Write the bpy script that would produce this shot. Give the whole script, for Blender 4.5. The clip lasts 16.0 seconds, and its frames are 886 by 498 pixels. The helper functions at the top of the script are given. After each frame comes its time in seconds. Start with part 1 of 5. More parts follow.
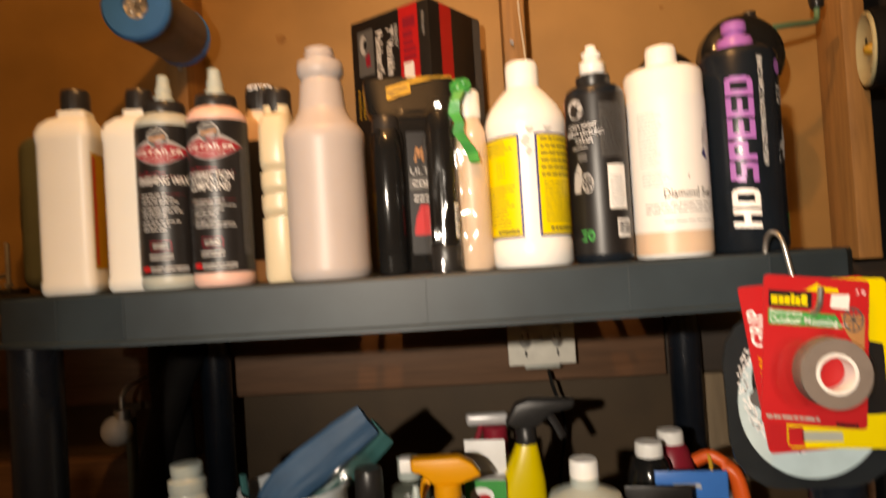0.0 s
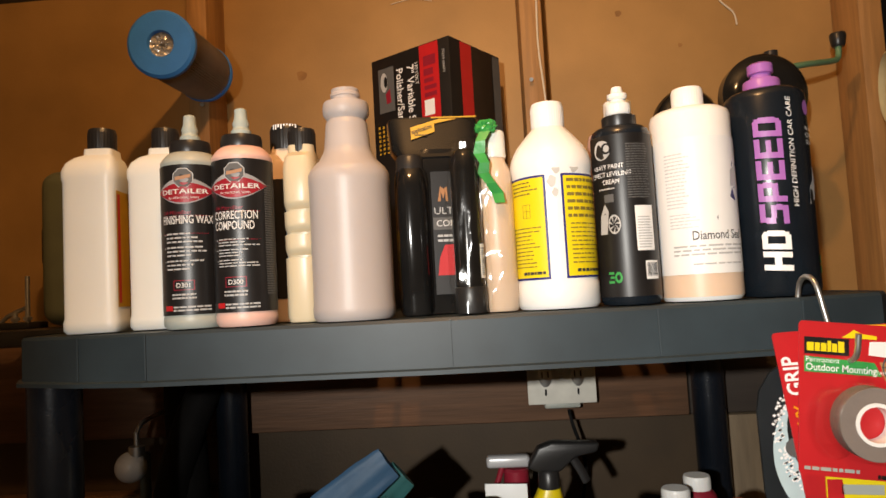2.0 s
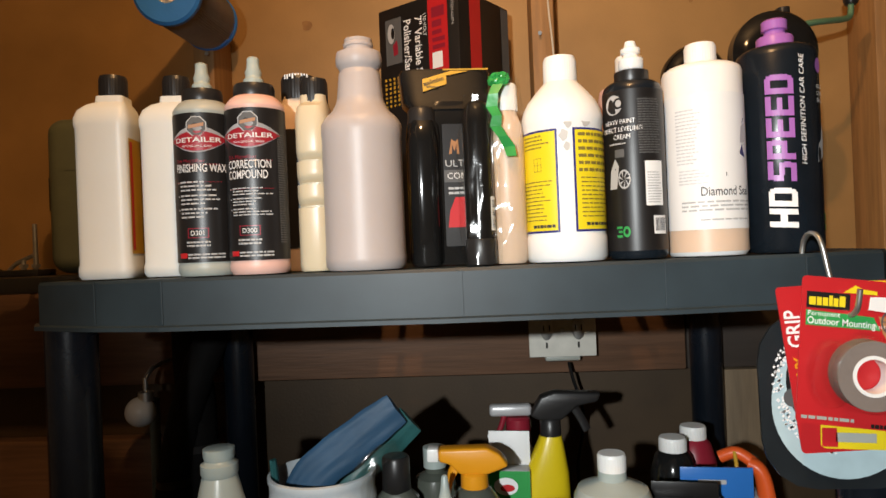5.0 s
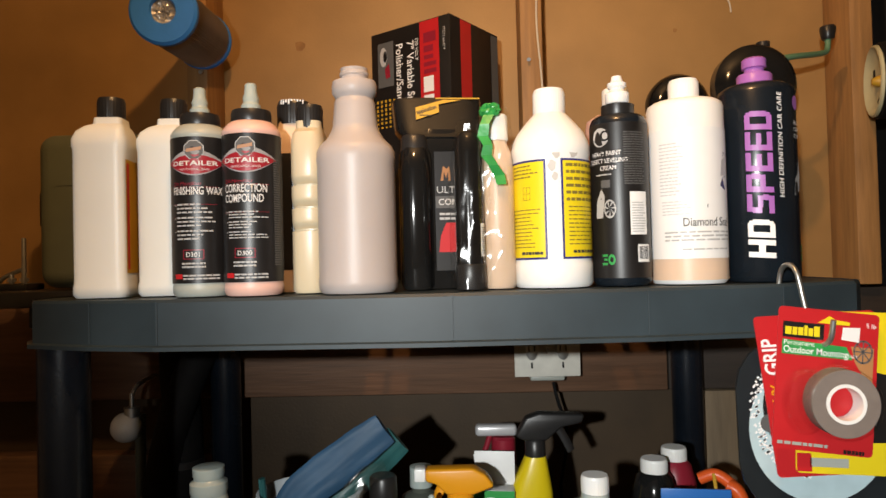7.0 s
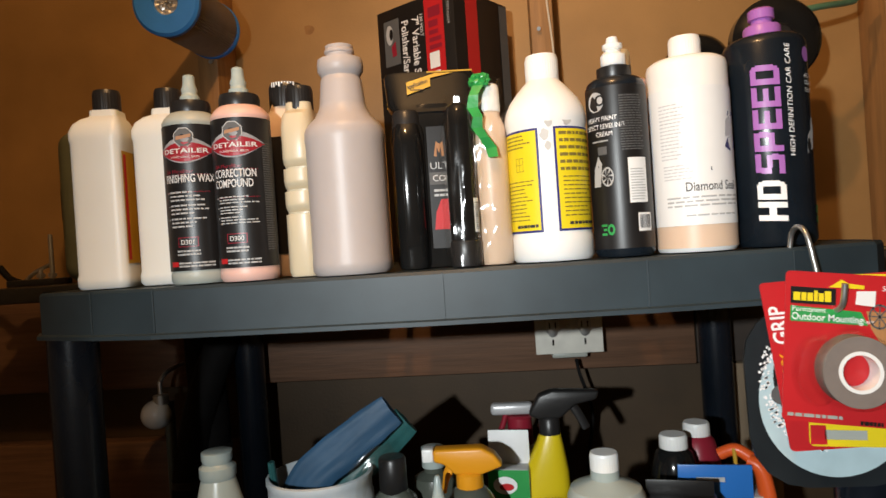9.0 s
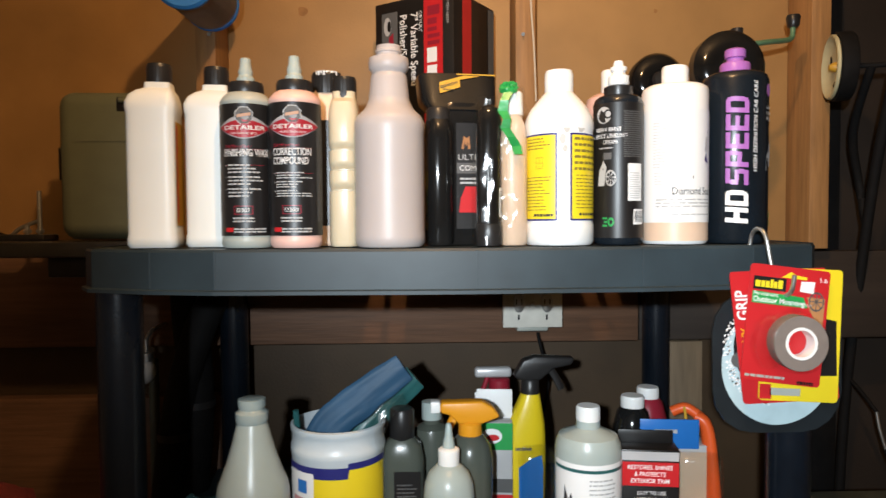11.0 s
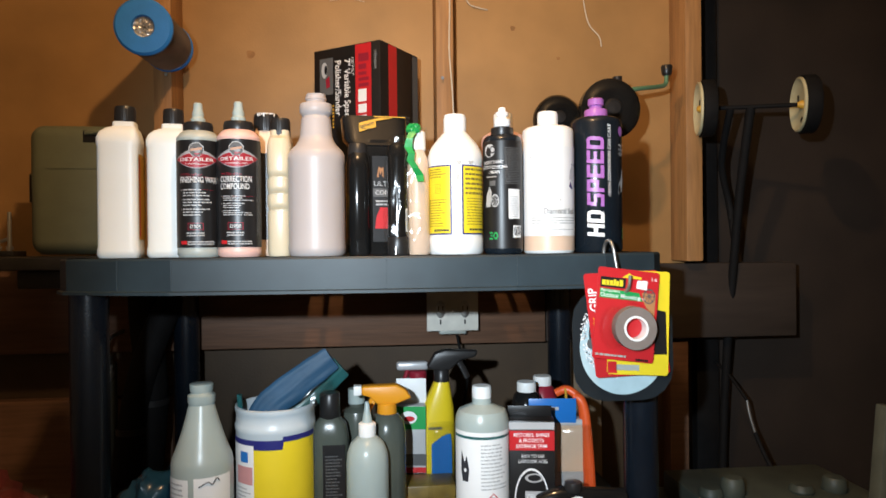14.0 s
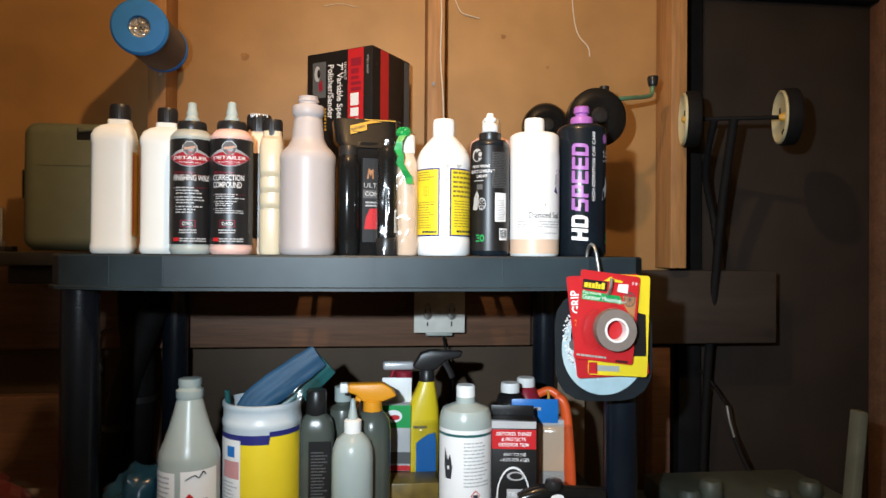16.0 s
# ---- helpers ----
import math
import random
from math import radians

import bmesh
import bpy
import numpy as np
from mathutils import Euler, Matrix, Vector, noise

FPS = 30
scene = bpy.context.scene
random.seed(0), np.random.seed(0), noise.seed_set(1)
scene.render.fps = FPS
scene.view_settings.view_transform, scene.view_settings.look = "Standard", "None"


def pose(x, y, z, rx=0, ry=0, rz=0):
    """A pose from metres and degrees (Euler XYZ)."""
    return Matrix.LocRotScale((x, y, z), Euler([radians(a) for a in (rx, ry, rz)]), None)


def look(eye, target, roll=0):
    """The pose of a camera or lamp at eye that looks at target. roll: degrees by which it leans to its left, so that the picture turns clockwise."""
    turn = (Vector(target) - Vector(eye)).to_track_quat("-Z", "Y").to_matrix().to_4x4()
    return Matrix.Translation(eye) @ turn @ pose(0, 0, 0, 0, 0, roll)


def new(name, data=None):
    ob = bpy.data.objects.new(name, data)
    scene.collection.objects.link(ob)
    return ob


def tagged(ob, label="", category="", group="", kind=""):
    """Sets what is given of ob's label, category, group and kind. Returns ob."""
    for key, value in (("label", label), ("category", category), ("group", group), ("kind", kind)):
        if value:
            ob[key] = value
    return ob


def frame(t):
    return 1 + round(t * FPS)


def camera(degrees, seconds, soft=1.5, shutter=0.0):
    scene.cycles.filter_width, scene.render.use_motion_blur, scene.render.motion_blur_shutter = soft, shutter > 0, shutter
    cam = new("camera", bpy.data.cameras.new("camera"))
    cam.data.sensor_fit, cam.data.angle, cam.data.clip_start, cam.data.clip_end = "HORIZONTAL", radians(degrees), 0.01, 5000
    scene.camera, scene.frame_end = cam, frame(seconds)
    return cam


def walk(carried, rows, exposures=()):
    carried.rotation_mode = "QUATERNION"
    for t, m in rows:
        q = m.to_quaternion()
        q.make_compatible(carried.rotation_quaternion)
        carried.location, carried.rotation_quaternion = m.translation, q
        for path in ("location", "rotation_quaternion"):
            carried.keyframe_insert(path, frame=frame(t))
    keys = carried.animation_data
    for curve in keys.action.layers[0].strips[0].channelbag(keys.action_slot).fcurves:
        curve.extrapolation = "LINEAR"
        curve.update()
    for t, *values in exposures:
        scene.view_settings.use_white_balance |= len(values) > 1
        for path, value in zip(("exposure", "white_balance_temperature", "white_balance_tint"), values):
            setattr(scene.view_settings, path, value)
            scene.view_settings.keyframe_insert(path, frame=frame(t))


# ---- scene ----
cam = camera(67.4, 16.0, 1.5, 0.7)
PATH = [
    (0, (0.07, -0.603, 1.41), (-0.034, 1.394, 1.451), -3.6),
    (0.5, (0.062, -0.621, 1.429), (-0.096, 1.363, 1.624), -3.2),
    (1, (0.063, -0.615, 1.425), (-0.07, 1.37, 1.631), -3.0),
    (1.5, (0.057, -0.605, 1.422), (-0.057, 1.385, 1.586), -3.1),
    (2, (0.057, -0.597, 1.422), (-0.075, 1.394, 1.554), -3.2),
    (2.5, (0.067, -0.588, 1.419), (-0.087, 1.403, 1.534), -3.6),
    (3, (0.072, -0.581, 1.416), (-0.085, 1.411, 1.502), -4.0),
    (3.5, (0.071, -0.584, 1.417), (-0.11, 1.408, 1.445), -4.1),
    (4, (0.064, -0.593, 1.414), (-0.113, 1.399, 1.386), -3.6),
    (6.3, (0.027, -0.62, 1.424), (-0.059, 1.377, 1.475), -1.5),
    (6.5, (0.027, -0.622, 1.425), (-0.061, 1.376, 1.476), -1.6),
    (7, (0.038, -0.626, 1.429), (-0.042, 1.372, 1.47), -1.5),
    (7.5, (0.051, -0.624, 1.429), (-0.034, 1.374, 1.471), -1.8),
    (8, (0.07, -0.62, 1.43), (-0.026, 1.377, 1.476), -2.5),
    (8.5, (0.09, -0.604, 1.425), (-0.089, 1.388, 1.454), -3.5),
    (8.7, (0.092, -0.601, 1.423), (-0.145, 1.384, 1.426), -4.0),
    (10.8, (-0.018, -0.718, 1.42), (0.054, 1.28, 1.386), -0.3),
    (11, (-0.037, -0.723, 1.428), (0.016, 1.275, 1.349), -0.4),
    (11.5, (-0.059, -0.742, 1.42), (0.176, 1.243, 1.362), 3.4),
    (12, (-0.073, -0.747, 1.414), (0.136, 1.241, 1.35), 3.5),
    (12.5, (-0.067, -0.804, 1.422), (0.101, 1.189, 1.388), 1.8),
    (13, (-0.038, -0.863, 1.427), (0.08, 1.133, 1.421), 0.9),
    (13.5, (-0.008, -0.911, 1.421), (0.13, 1.084, 1.467), -0.0),
    (14, (0.016, -0.914, 1.413), (0.197, 1.078, 1.404), -0.6),
    (14.5, (0.025, -0.933, 1.417), (0.192, 1.06, 1.392), -0.8),
    (15, (0.012, -0.941, 1.413), (0.227, 1.048, 1.441), 0.4),
    (15.5, (0.017, -0.948, 1.415), (0.205, 1.043, 1.406), -0.9),
    (16, (0.018, -0.937, 1.405), (0.229, 1.052, 1.416), 0.4),
]
walk(cam, [(t, look(eye, target, roll)) for t, eye, target, roll in PATH],
     [(0, -0.15, 9800, 22), (0.6, -0.08, 10400, 26), (1.2, -0.12, 9200, 22), (2.2, -0.2, 7700, 16), (4.0, -0.25, 7000, 13), (7.0, -0.18, 7300, 14), (8.5, -0.28, 7100, 13), (11.0, 0.06, 6500, 11), (16.0, 0.13, 6100, 9)])

# ---- light ----
world = bpy.data.worlds.new("garage_dark")
scene.world = world
world.use_nodes = True
world.node_tree.nodes["Background"].inputs["Color"].default_value = (1.0, 0.75, 0.5, 1)
world.node_tree.nodes["Background"].inputs["Strength"].default_value = 0.03


def lamp(name, kind, place, watts, colour, size, target=None, cone=None):
    d = bpy.data.lights.new(name, kind)
    d.energy, d.color, d.shadow_soft_size = watts, colour, size
    ob = new(name, d)
    if target:
        ob.matrix_world = look(place, target)
    else:
        ob.location = place
    if cone:
        d.spot_size, d.spot_blend = radians(cone), 1.0
    return ob


# the warm bulb under the garage ceiling and the cool hand torch held over the camera
lamp("ceiling_bulb_light", "POINT", (-0.01, -0.42, 2.21), 24, (1.0, 0.60, 0.28), 0.02)
lamp("torch_light", "SPOT", (-0.15, -0.99, 1.51), 70, (0.84, 0.94, 1.0), 0.012, (0.34, 0.5, 1.42), 77)

# ---- materials ----


def mat(name, colour, rough=0.5, metal=0.0, vary=0.12, scale=30.0, bump=0.1, bump_scale=200.0, coat=0.0, sss=0.0, trans=0.0, stretch=None, second=None, alpha=1.0, ior=1.45):
    m = bpy.data.materials.new(name)
    m.use_nodes = True
    nt = m.node_tree
    b = nt.nodes["Principled BSDF"]
    b.inputs["Roughness"].default_value, b.inputs["Metallic"].default_value = rough, metal
    b.inputs["Coat Weight"].default_value, b.inputs["IOR"].default_value = coat, ior
    b.inputs["Transmission Weight"].default_value, b.inputs["Alpha"].default_value = trans, alpha
    if sss:
        b.inputs["Subsurface Weight"].default_value = sss
        b.inputs["Subsurface Radius"].default_value = (0.012, 0.010, 0.008)
        b.inputs["Subsurface Scale"].default_value = 1.0
    co = nt.nodes.new("ShaderNodeTexCoord")
    mp = nt.nodes.new("ShaderNodeMapping")
    nt.links.new(co.outputs["Object"], mp.inputs["Vector"])
    if stretch:
        mp.inputs["Scale"].default_value = stretch
    n1, n2 = nt.nodes.new("ShaderNodeTexNoise"), nt.nodes.new("ShaderNodeTexNoise")
    n1.inputs["Scale"].default_value, n1.inputs["Detail"].default_value = scale, 6
    n2.inputs["Scale"].default_value, n2.inputs["Detail"].default_value = scale * 0.17, 4
    add = nt.nodes.new("ShaderNodeMath")
    add.operation = "MULTIPLY_ADD"
    add.inputs[1].default_value = 0.5
    half = nt.nodes.new("ShaderNodeMath")
    half.operation = "MULTIPLY"
    half.inputs[1].default_value = 0.5
    for n in (n1, n2):
        nt.links.new(mp.outputs["Vector"], n.inputs["Vector"])
    nt.links.new(n2.outputs["Fac"], half.inputs[0])
    nt.links.new(n1.outputs["Fac"], add.inputs[0])
    nt.links.new(half.outputs[0], add.inputs[2])
    ramp = nt.nodes.new("ShaderNodeValToRGB")
    lo = [max(0.0, c * (1 - vary)) for c in colour]
    hi = [min(1.0, c * (1 + vary)) for c in colour]
    if second:
        lo = list(second)
    ramp.color_ramp.elements[0].position, ramp.color_ramp.elements[1].position = 0.32, 0.68
    ramp.color_ramp.elements[0].color, ramp.color_ramp.elements[1].color = (*lo, 1), (*hi, 1)
    nt.links.new(add.outputs[0], ramp.inputs["Fac"])
    nt.links.new(ramp.outputs["Color"], b.inputs["Base Color"])
    rr = nt.nodes.new("ShaderNodeMapRange")
    rr.inputs["To Min"].default_value, rr.inputs["To Max"].default_value = max(0.02, rough * 0.8), min(1, rough * 1.25)
    nt.links.new(n2.outputs["Fac"], rr.inputs["Value"])
    nt.links.new(rr.outputs["Result"], b.inputs["Roughness"])
    if bump:
        n3 = nt.nodes.new("ShaderNodeTexNoise")
        n3.inputs["Scale"].default_value, n3.inputs["Detail"].default_value = bump_scale, 3
        bp = nt.nodes.new("ShaderNodeBump")
        bp.inputs["Strength"].default_value, bp.inputs["Distance"].default_value = bump, 0.001
        nt.links.new(mp.outputs["Vector"], n3.inputs["Vector"])
        nt.links.new(n3.outputs["Fac"], bp.inputs["Height"])
        nt.links.new(bp.outputs["Normal"], b.inputs["Normal"])
    return m


HARDBOARD = mat("brown_hardboard", (0.345, 0.19, 0.068), 0.46, vary=0.24, scale=7, bump=0.25, bump_scale=240)
STUD = mat("pine_stud", (0.36, 0.18, 0.063), 0.6, vary=0.3, scale=22, bump=0.5, bump_scale=60, stretch=(6, 6, 0.5))
BEAM = mat("dirty_pine_board", (0.135, 0.068, 0.038), 0.6, vary=0.35, scale=20, bump=0.5, bump_scale=60, stretch=(0.4, 6, 6))
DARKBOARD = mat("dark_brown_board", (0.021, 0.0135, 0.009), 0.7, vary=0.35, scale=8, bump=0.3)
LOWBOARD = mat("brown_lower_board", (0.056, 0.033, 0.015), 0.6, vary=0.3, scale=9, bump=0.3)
# grey board with the dimness outside the torch beam put into its colour
DIMBOARD = mat("dimmed_grey_board", (0.034, 0.024, 0.018), 0.65, vary=0.3, scale=12, bump=0.4, stretch=(0.5, 5, 5))
TAN = mat("tan_rough_stud", (0.20, 0.145, 0.09), 0.7, vary=0.25, scale=20, bump=0.5, bump_scale=60, stretch=(6, 6, 0.5))
CONCRETE = mat("stained_concrete", (0.22, 0.21, 0.19), 0.85, vary=0.3, scale=6, bump=0.4)
# for the unseen walls and ceiling: chosen pale so they bounce fill light
BOUNCE = mat("pale_bounce_paint", (0.72, 0.70, 0.66), 0.8, vary=0.2, scale=5)
RESIN = mat("black_grey_resin", (0.021, 0.034, 0.042), 0.50, vary=0.5, scale=11, bump=0.045, bump_scale=400)
RESIN_DARK = mat("black_resin_post", (0.006, 0.009, 0.014), 0.25, vary=0.25, scale=60, bump=0.15, bump_scale=300)
CREAM = mat("cream_plastic", (0.70, 0.71, 0.68), 0.38, vary=0.05, scale=14, bump=0.05, sss=0.15)
BUTTER = mat("butter_yellow_plastic", (0.58, 0.49, 0.34), 0.34, vary=0.06, scale=14, bump=0.05, sss=0.12)
HDPE = mat("frosted_white_plastic", (0.42, 0.365, 0.345), 0.42, vary=0.05, scale=14, bump=0.08, sss=0.25)
CLEARISH = mat("milky_clear_plastic", (0.36, 0.42, 0.40), 0.3, vary=0.08, scale=16, bump=0.05, sss=0.2)
WHITE = mat("white_plastic", (0.83, 0.82, 0.79), 0.35, vary=0.04, scale=20, bump=0.04, sss=0.1)
PINK = mat("salmon_pink_plastic", (0.72, 0.44, 0.37), 0.4, vary=0.05, scale=20, sss=0.2)
GREYP = mat("pale_grey_plastic", (0.38, 0.40, 0.36), 0.4, vary=0.06, scale=20, sss=0.2)
PEACH = mat("peach_paste_plastic", (0.68, 0.50, 0.37), 0.4, vary=0.05, scale=14, sss=0.2)
BLACK = mat("glossy_black_plastic", (0.009, 0.009, 0.009), 0.12, vary=0.3, scale=30, bump=0.04)
BLACKCAP = mat("black_cap_plastic", (0.018, 0.017, 0.017), 0.35, vary=0.3, scale=40, bump=0.1)
NAVY = mat("blue_black_plastic", (0.007, 0.011, 0.016), 0.25, vary=0.3, scale=30, bump=0.04)
LABELBLACK = mat("black_label", (0.011, 0.010, 0.010), 0.38, vary=0.2, scale=40, bump=0.05)
LABELWHITE = mat("white_paper_label", (0.80, 0.80, 0.79), 0.45, vary=0.03, scale=40, bump=0.05)
INK = mat("printed_black_ink", (0.03, 0.03, 0.035), 0.5, vary=0.1)
INKGREY = mat("printed_grey_ink", (0.42, 0.42, 0.42), 0.5, vary=0.1)
INKGREY2 = mat("printed_pale_ink", (0.62, 0.61, 0.60), 0.55, vary=0.08)
INKDIM = mat("printed_dark_grey_ink", (0.09, 0.09, 0.09), 0.65, vary=0.1)
INKWHITE = mat("printed_white_ink", (0.82, 0.82, 0.82), 0.4, vary=0.04)
RED = mat("printed_red", (0.50, 0.018, 0.022), 0.35, vary=0.08)
MAROON = mat("printed_maroon", (0.26, 0.015, 0.03), 0.35, vary=0.1)
YELLOW = mat("printed_yellow", (0.78, 0.60, 0.02), 0.42, vary=0.05)
GOLD = mat("printed_gold", (0.52, 0.29, 0.03), 0.4, vary=0.1)
BLUE = mat("printed_dark_blue", (0.020, 0.022, 0.16), 0.4, vary=0.1)
PURPLE = mat("printed_purple", (0.36, 0.13, 0.44), 0.35, vary=0.06)
GREEN = mat("printed_green", (0.02, 0.30, 0.07), 0.4, vary=0.1)
SILVER = mat("silver_print", (0.55, 0.55, 0.56), 0.35, metal=0.3, vary=0.1)
STEEL = mat("galvanised_steel", (0.52, 0.52, 0.50), 0.35, metal=0.9, vary=0.15, scale=60)
FILTERBLUE = mat("blue_rubber", (0.025, 0.19, 0.60), 0.5, vary=0.1, scale=40, bump=0.2)
PLEAT = mat("grey_filter_cloth", (0.42, 0.37, 0.31), 0.85, vary=0.15, scale=30, bump=0.3)
OLIVE = mat("olive_grey_plastic", (0.120, 0.130, 0.082), 0.5, vary=0.1, scale=30, bump=0.25, bump_scale=400)
ORANGE = mat("orange_plastic", (0.75, 0.30, 0.015), 0.35, vary=0.05, scale=20)
ORANGERED = mat("orange_red_plastic", (0.72, 0.10, 0.02), 0.35, vary=0.06, scale=20)
YELLOWP = mat("yellow_plastic", (0.70, 0.52, 0.015), 0.32, vary=0.05, scale=20, sss=0.1)
BLUEP = mat("blue_shrink_label", (0.02, 0.16, 0.50), 0.3, vary=0.1, scale=20)
SMOKE = mat("smoky_grey_green_plastic", (0.075, 0.085, 0.07), 0.25, vary=0.2, scale=14)
BLUEBAG = mat("blue_plastic_film", (0.020, 0.070, 0.135), 0.58, vary=0.25, scale=25, bump=0.5, bump_scale=60)
TEALBAG = mat("teal_plastic_film", (0.022, 0.105, 0.105), 0.34, vary=0.3, scale=25, bump=0.5, bump_scale=60)


def film(name, gloss, rough, bump_scale, bump):
    """Clear film: mostly see-through, with a crinkled gloss."""
    m = bpy.data.materials.new(name)
    m.use_nodes = True
    nt = m.node_tree
    nt.nodes.remove(nt.nodes["Principled BSDF"])
    clear, shine, mix = nt.nodes.new("ShaderNodeBsdfTransparent"), nt.nodes.new("ShaderNodeBsdfGlossy"), nt.nodes.new("ShaderNodeMixShader")
    clear.inputs["Color"].default_value = (0.97, 0.97, 0.96, 1)
    shine.inputs["Roughness"].default_value = rough
    co, n, bp = (nt.nodes.new(k) for k in ("ShaderNodeTexCoord", "ShaderNodeTexNoise", "ShaderNodeBump"))
    n.inputs["Scale"].default_value, n.inputs["Detail"].default_value = bump_scale, 4
    bp.inputs["Strength"].default_value, bp.inputs["Distance"].default_value = bump, 0.003
    mix.inputs["Fac"].default_value = gloss
    nt.links.new(co.outputs["Object"], n.inputs["Vector"])
    nt.links.new(n.outputs["Fac"], bp.inputs["Height"])
    nt.links.new(bp.outputs["Normal"], shine.inputs["Normal"])
    nt.links.new(clear.outputs[0], mix.inputs[1])
    nt.links.new(shine.outputs[0], mix.inputs[2])
    nt.links.new(mix.outputs[0], nt.nodes["Material Output"].inputs["Surface"])
    return m


FILM = film("clear_plastic_film", 0.07, 0.16, 60, 0.3)
BAGFILM = film("crinkled_bag_film", 0.05, 0.13, 55, 0.25)
RIBBON = mat("green_foil", (0.02, 0.28, 0.06), 0.3, vary=0.3, scale=60, bump=0.6, bump_scale=80)
FOAM = mat("grey_foam_tape", (0.19, 0.155, 0.135), 0.85, vary=0.1, scale=80, bump=0.4)
RIM = mat("cream_wheel_rim", (0.50, 0.45, 0.27), 0.45, vary=0.15, scale=40)
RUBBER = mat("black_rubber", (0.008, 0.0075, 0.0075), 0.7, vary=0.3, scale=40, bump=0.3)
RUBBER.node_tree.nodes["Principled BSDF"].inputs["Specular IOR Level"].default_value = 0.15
GREENPAINT = mat("old_green_paint", (0.10, 0.20, 0.11), 0.4, vary=0.25, scale=60)
PALEBLUE = mat("pale_blue_disc", (0.42, 0.56, 0.60), 0.4, vary=0.12, scale=40)
GREYGREEN = mat("grey_green_enamel", (0.055, 0.064, 0.05), 0.5, vary=0.3, scale=25, bump=0.3)
REDCLOTH = mat("dark_red_cloth", (0.10, 0.012, 0.012), 0.9, vary=0.3, scale=60, bump=0.6)
STRING = mat("white_string", (0.62, 0.54, 0.42), 0.8, vary=0.1)
KNOT = mat("dark_knot_stain", (0.29, 0.14, 0.045), 0.65, vary=0.3, scale=60)
SHIELD = mat("brushed_grey_print", (0.26, 0.26, 0.27), 0.5, vary=0.35, scale=90)
INKFAINT = mat("printed_faint_grey_ink", (0.55, 0.55, 0.56), 0.5, vary=0.1)
INKBROWN = mat("printed_brown_ink", (0.20, 0.15, 0.03), 0.6, vary=0.1)
BLOTCH = mat("grey_blotch", (0.52, 0.50, 0.47), 0.5, vary=0.15, scale=60)
LAMPGLASS = mat("white_bulb_glass", (0.62, 0.62, 0.60), 0.25, vary=0.05)

# ---- builders ----


def part(name, bm, material, parent, label="", sharp=40, kind=""):
    me = bpy.data.meshes.new(name)
    bmesh.ops.recalc_face_normals(bm, faces=bm.faces[:])
    bm.to_mesh(me)
    bm.free()
    me.polygons.foreach_set("use_smooth", [True] * len(me.polygons))
    me.set_sharp_from_angle(angle=radians(sharp))
    me.materials.append(material)
    ob = new(name, me)
    ob.parent = parent
    return tagged(ob, label=label, kind=kind)


def thing(name, m, label, category, group="", kind=""):
    ob = new(name)
    ob.empty_display_size = 0.02
    ob.matrix_world = m
    return tagged(ob, label, category, group, kind)


def solo(name, bm, material, m, label, category, group="", kind="", sharp=40):
    ob = part(name, bm, material, None, label, sharp, kind)
    ob.matrix_world = m
    return tagged(ob, label, category, group, kind)


def sec(theta, sx, sy, n):
    c, s = math.cos(theta), math.sin(theta)
    return sx * math.copysign(abs(c) ** (2 / n), c), sy * math.copysign(abs(s) ** (2 / n), s)


def lathe(prof, sx=1.0, sy=1.0, n=2.0, seg=40, at=(0, 0, 0), n_top=None, bm=None):
    """prof: rows of (radius, z); the section is a rounded square of half sizes radius * sx, radius * sy."""
    bm = bm or bmesh.new()
    rings = []
    for i, (r, z) in enumerate(prof):
        k = n if n_top is None else n + (n_top - n) * i / (len(prof) - 1)
        ring = []
        for j in range(seg):
            x, y = sec(2 * math.pi * j / seg, r * sx, r * sy, k)
            ring.append(bm.verts.new((at[0] + x, at[1] + y, at[2] + z)))
        rings.append(ring)
    for a, b in zip(rings, rings[1:]):
        for j in range(seg):
            bm.faces.new((a[j], a[(j + 1) % seg], b[(j + 1) % seg], b[j]))
    if prof[0][0] > 1e-5:
        bm.faces.new(rings[0][::-1])
    if prof[-1][0] > 1e-5:
        bm.faces.new(rings[-1])
    return bm


def loft(rows, n=2.0, seg=40, bm=None):
    """rows of (half width, half depth, z, shift in x, shift in y)."""
    bm = bm or bmesh.new()
    rings = []
    for sx, sy, z, ox, oy in rows:
        rings.append([bm.verts.new((ox + sec(2 * math.pi * j / seg, sx, sy, n)[0], oy + sec(2 * math.pi * j / seg, sx, sy, n)[1], z)) for j in range(seg)])
    for a, b in zip(rings, rings[1:]):
        for j in range(seg):
            bm.faces.new((a[j], a[(j + 1) % seg], b[(j + 1) % seg], b[j]))
    bm.faces.new(rings[0][::-1])
    bm.faces.new(rings[-1])
    return bm


def box(sx, sy, sz, at=(0, 0, 0), bevel=0.0, seg=2, rot=None, bm=None):
    """A box of those sizes, its middle at 'at'."""
    out = bm or bmesh.new()
    b = bmesh.new()
    bmesh.ops.create_cube(b, size=1.0)
    bmesh.ops.scale(b, vec=(sx, sy, sz), verts=b.verts)
    if bevel:
        bmesh.ops.bevel(b, geom=b.edges[:], offset=bevel, segments=seg, affect="EDGES", profile=0.5)
    if rot:
        bmesh.ops.rotate(b, matrix=pose(0, 0, 0, *rot).to_3x3(), verts=b.verts)
    bmesh.ops.translate(b, vec=at, verts=b.verts)
    me = bpy.data.meshes.new("tmp")
    b.to_mesh(me)
    b.free()
    out.from_mesh(me)
    bpy.data.meshes.remove(me)
    return out


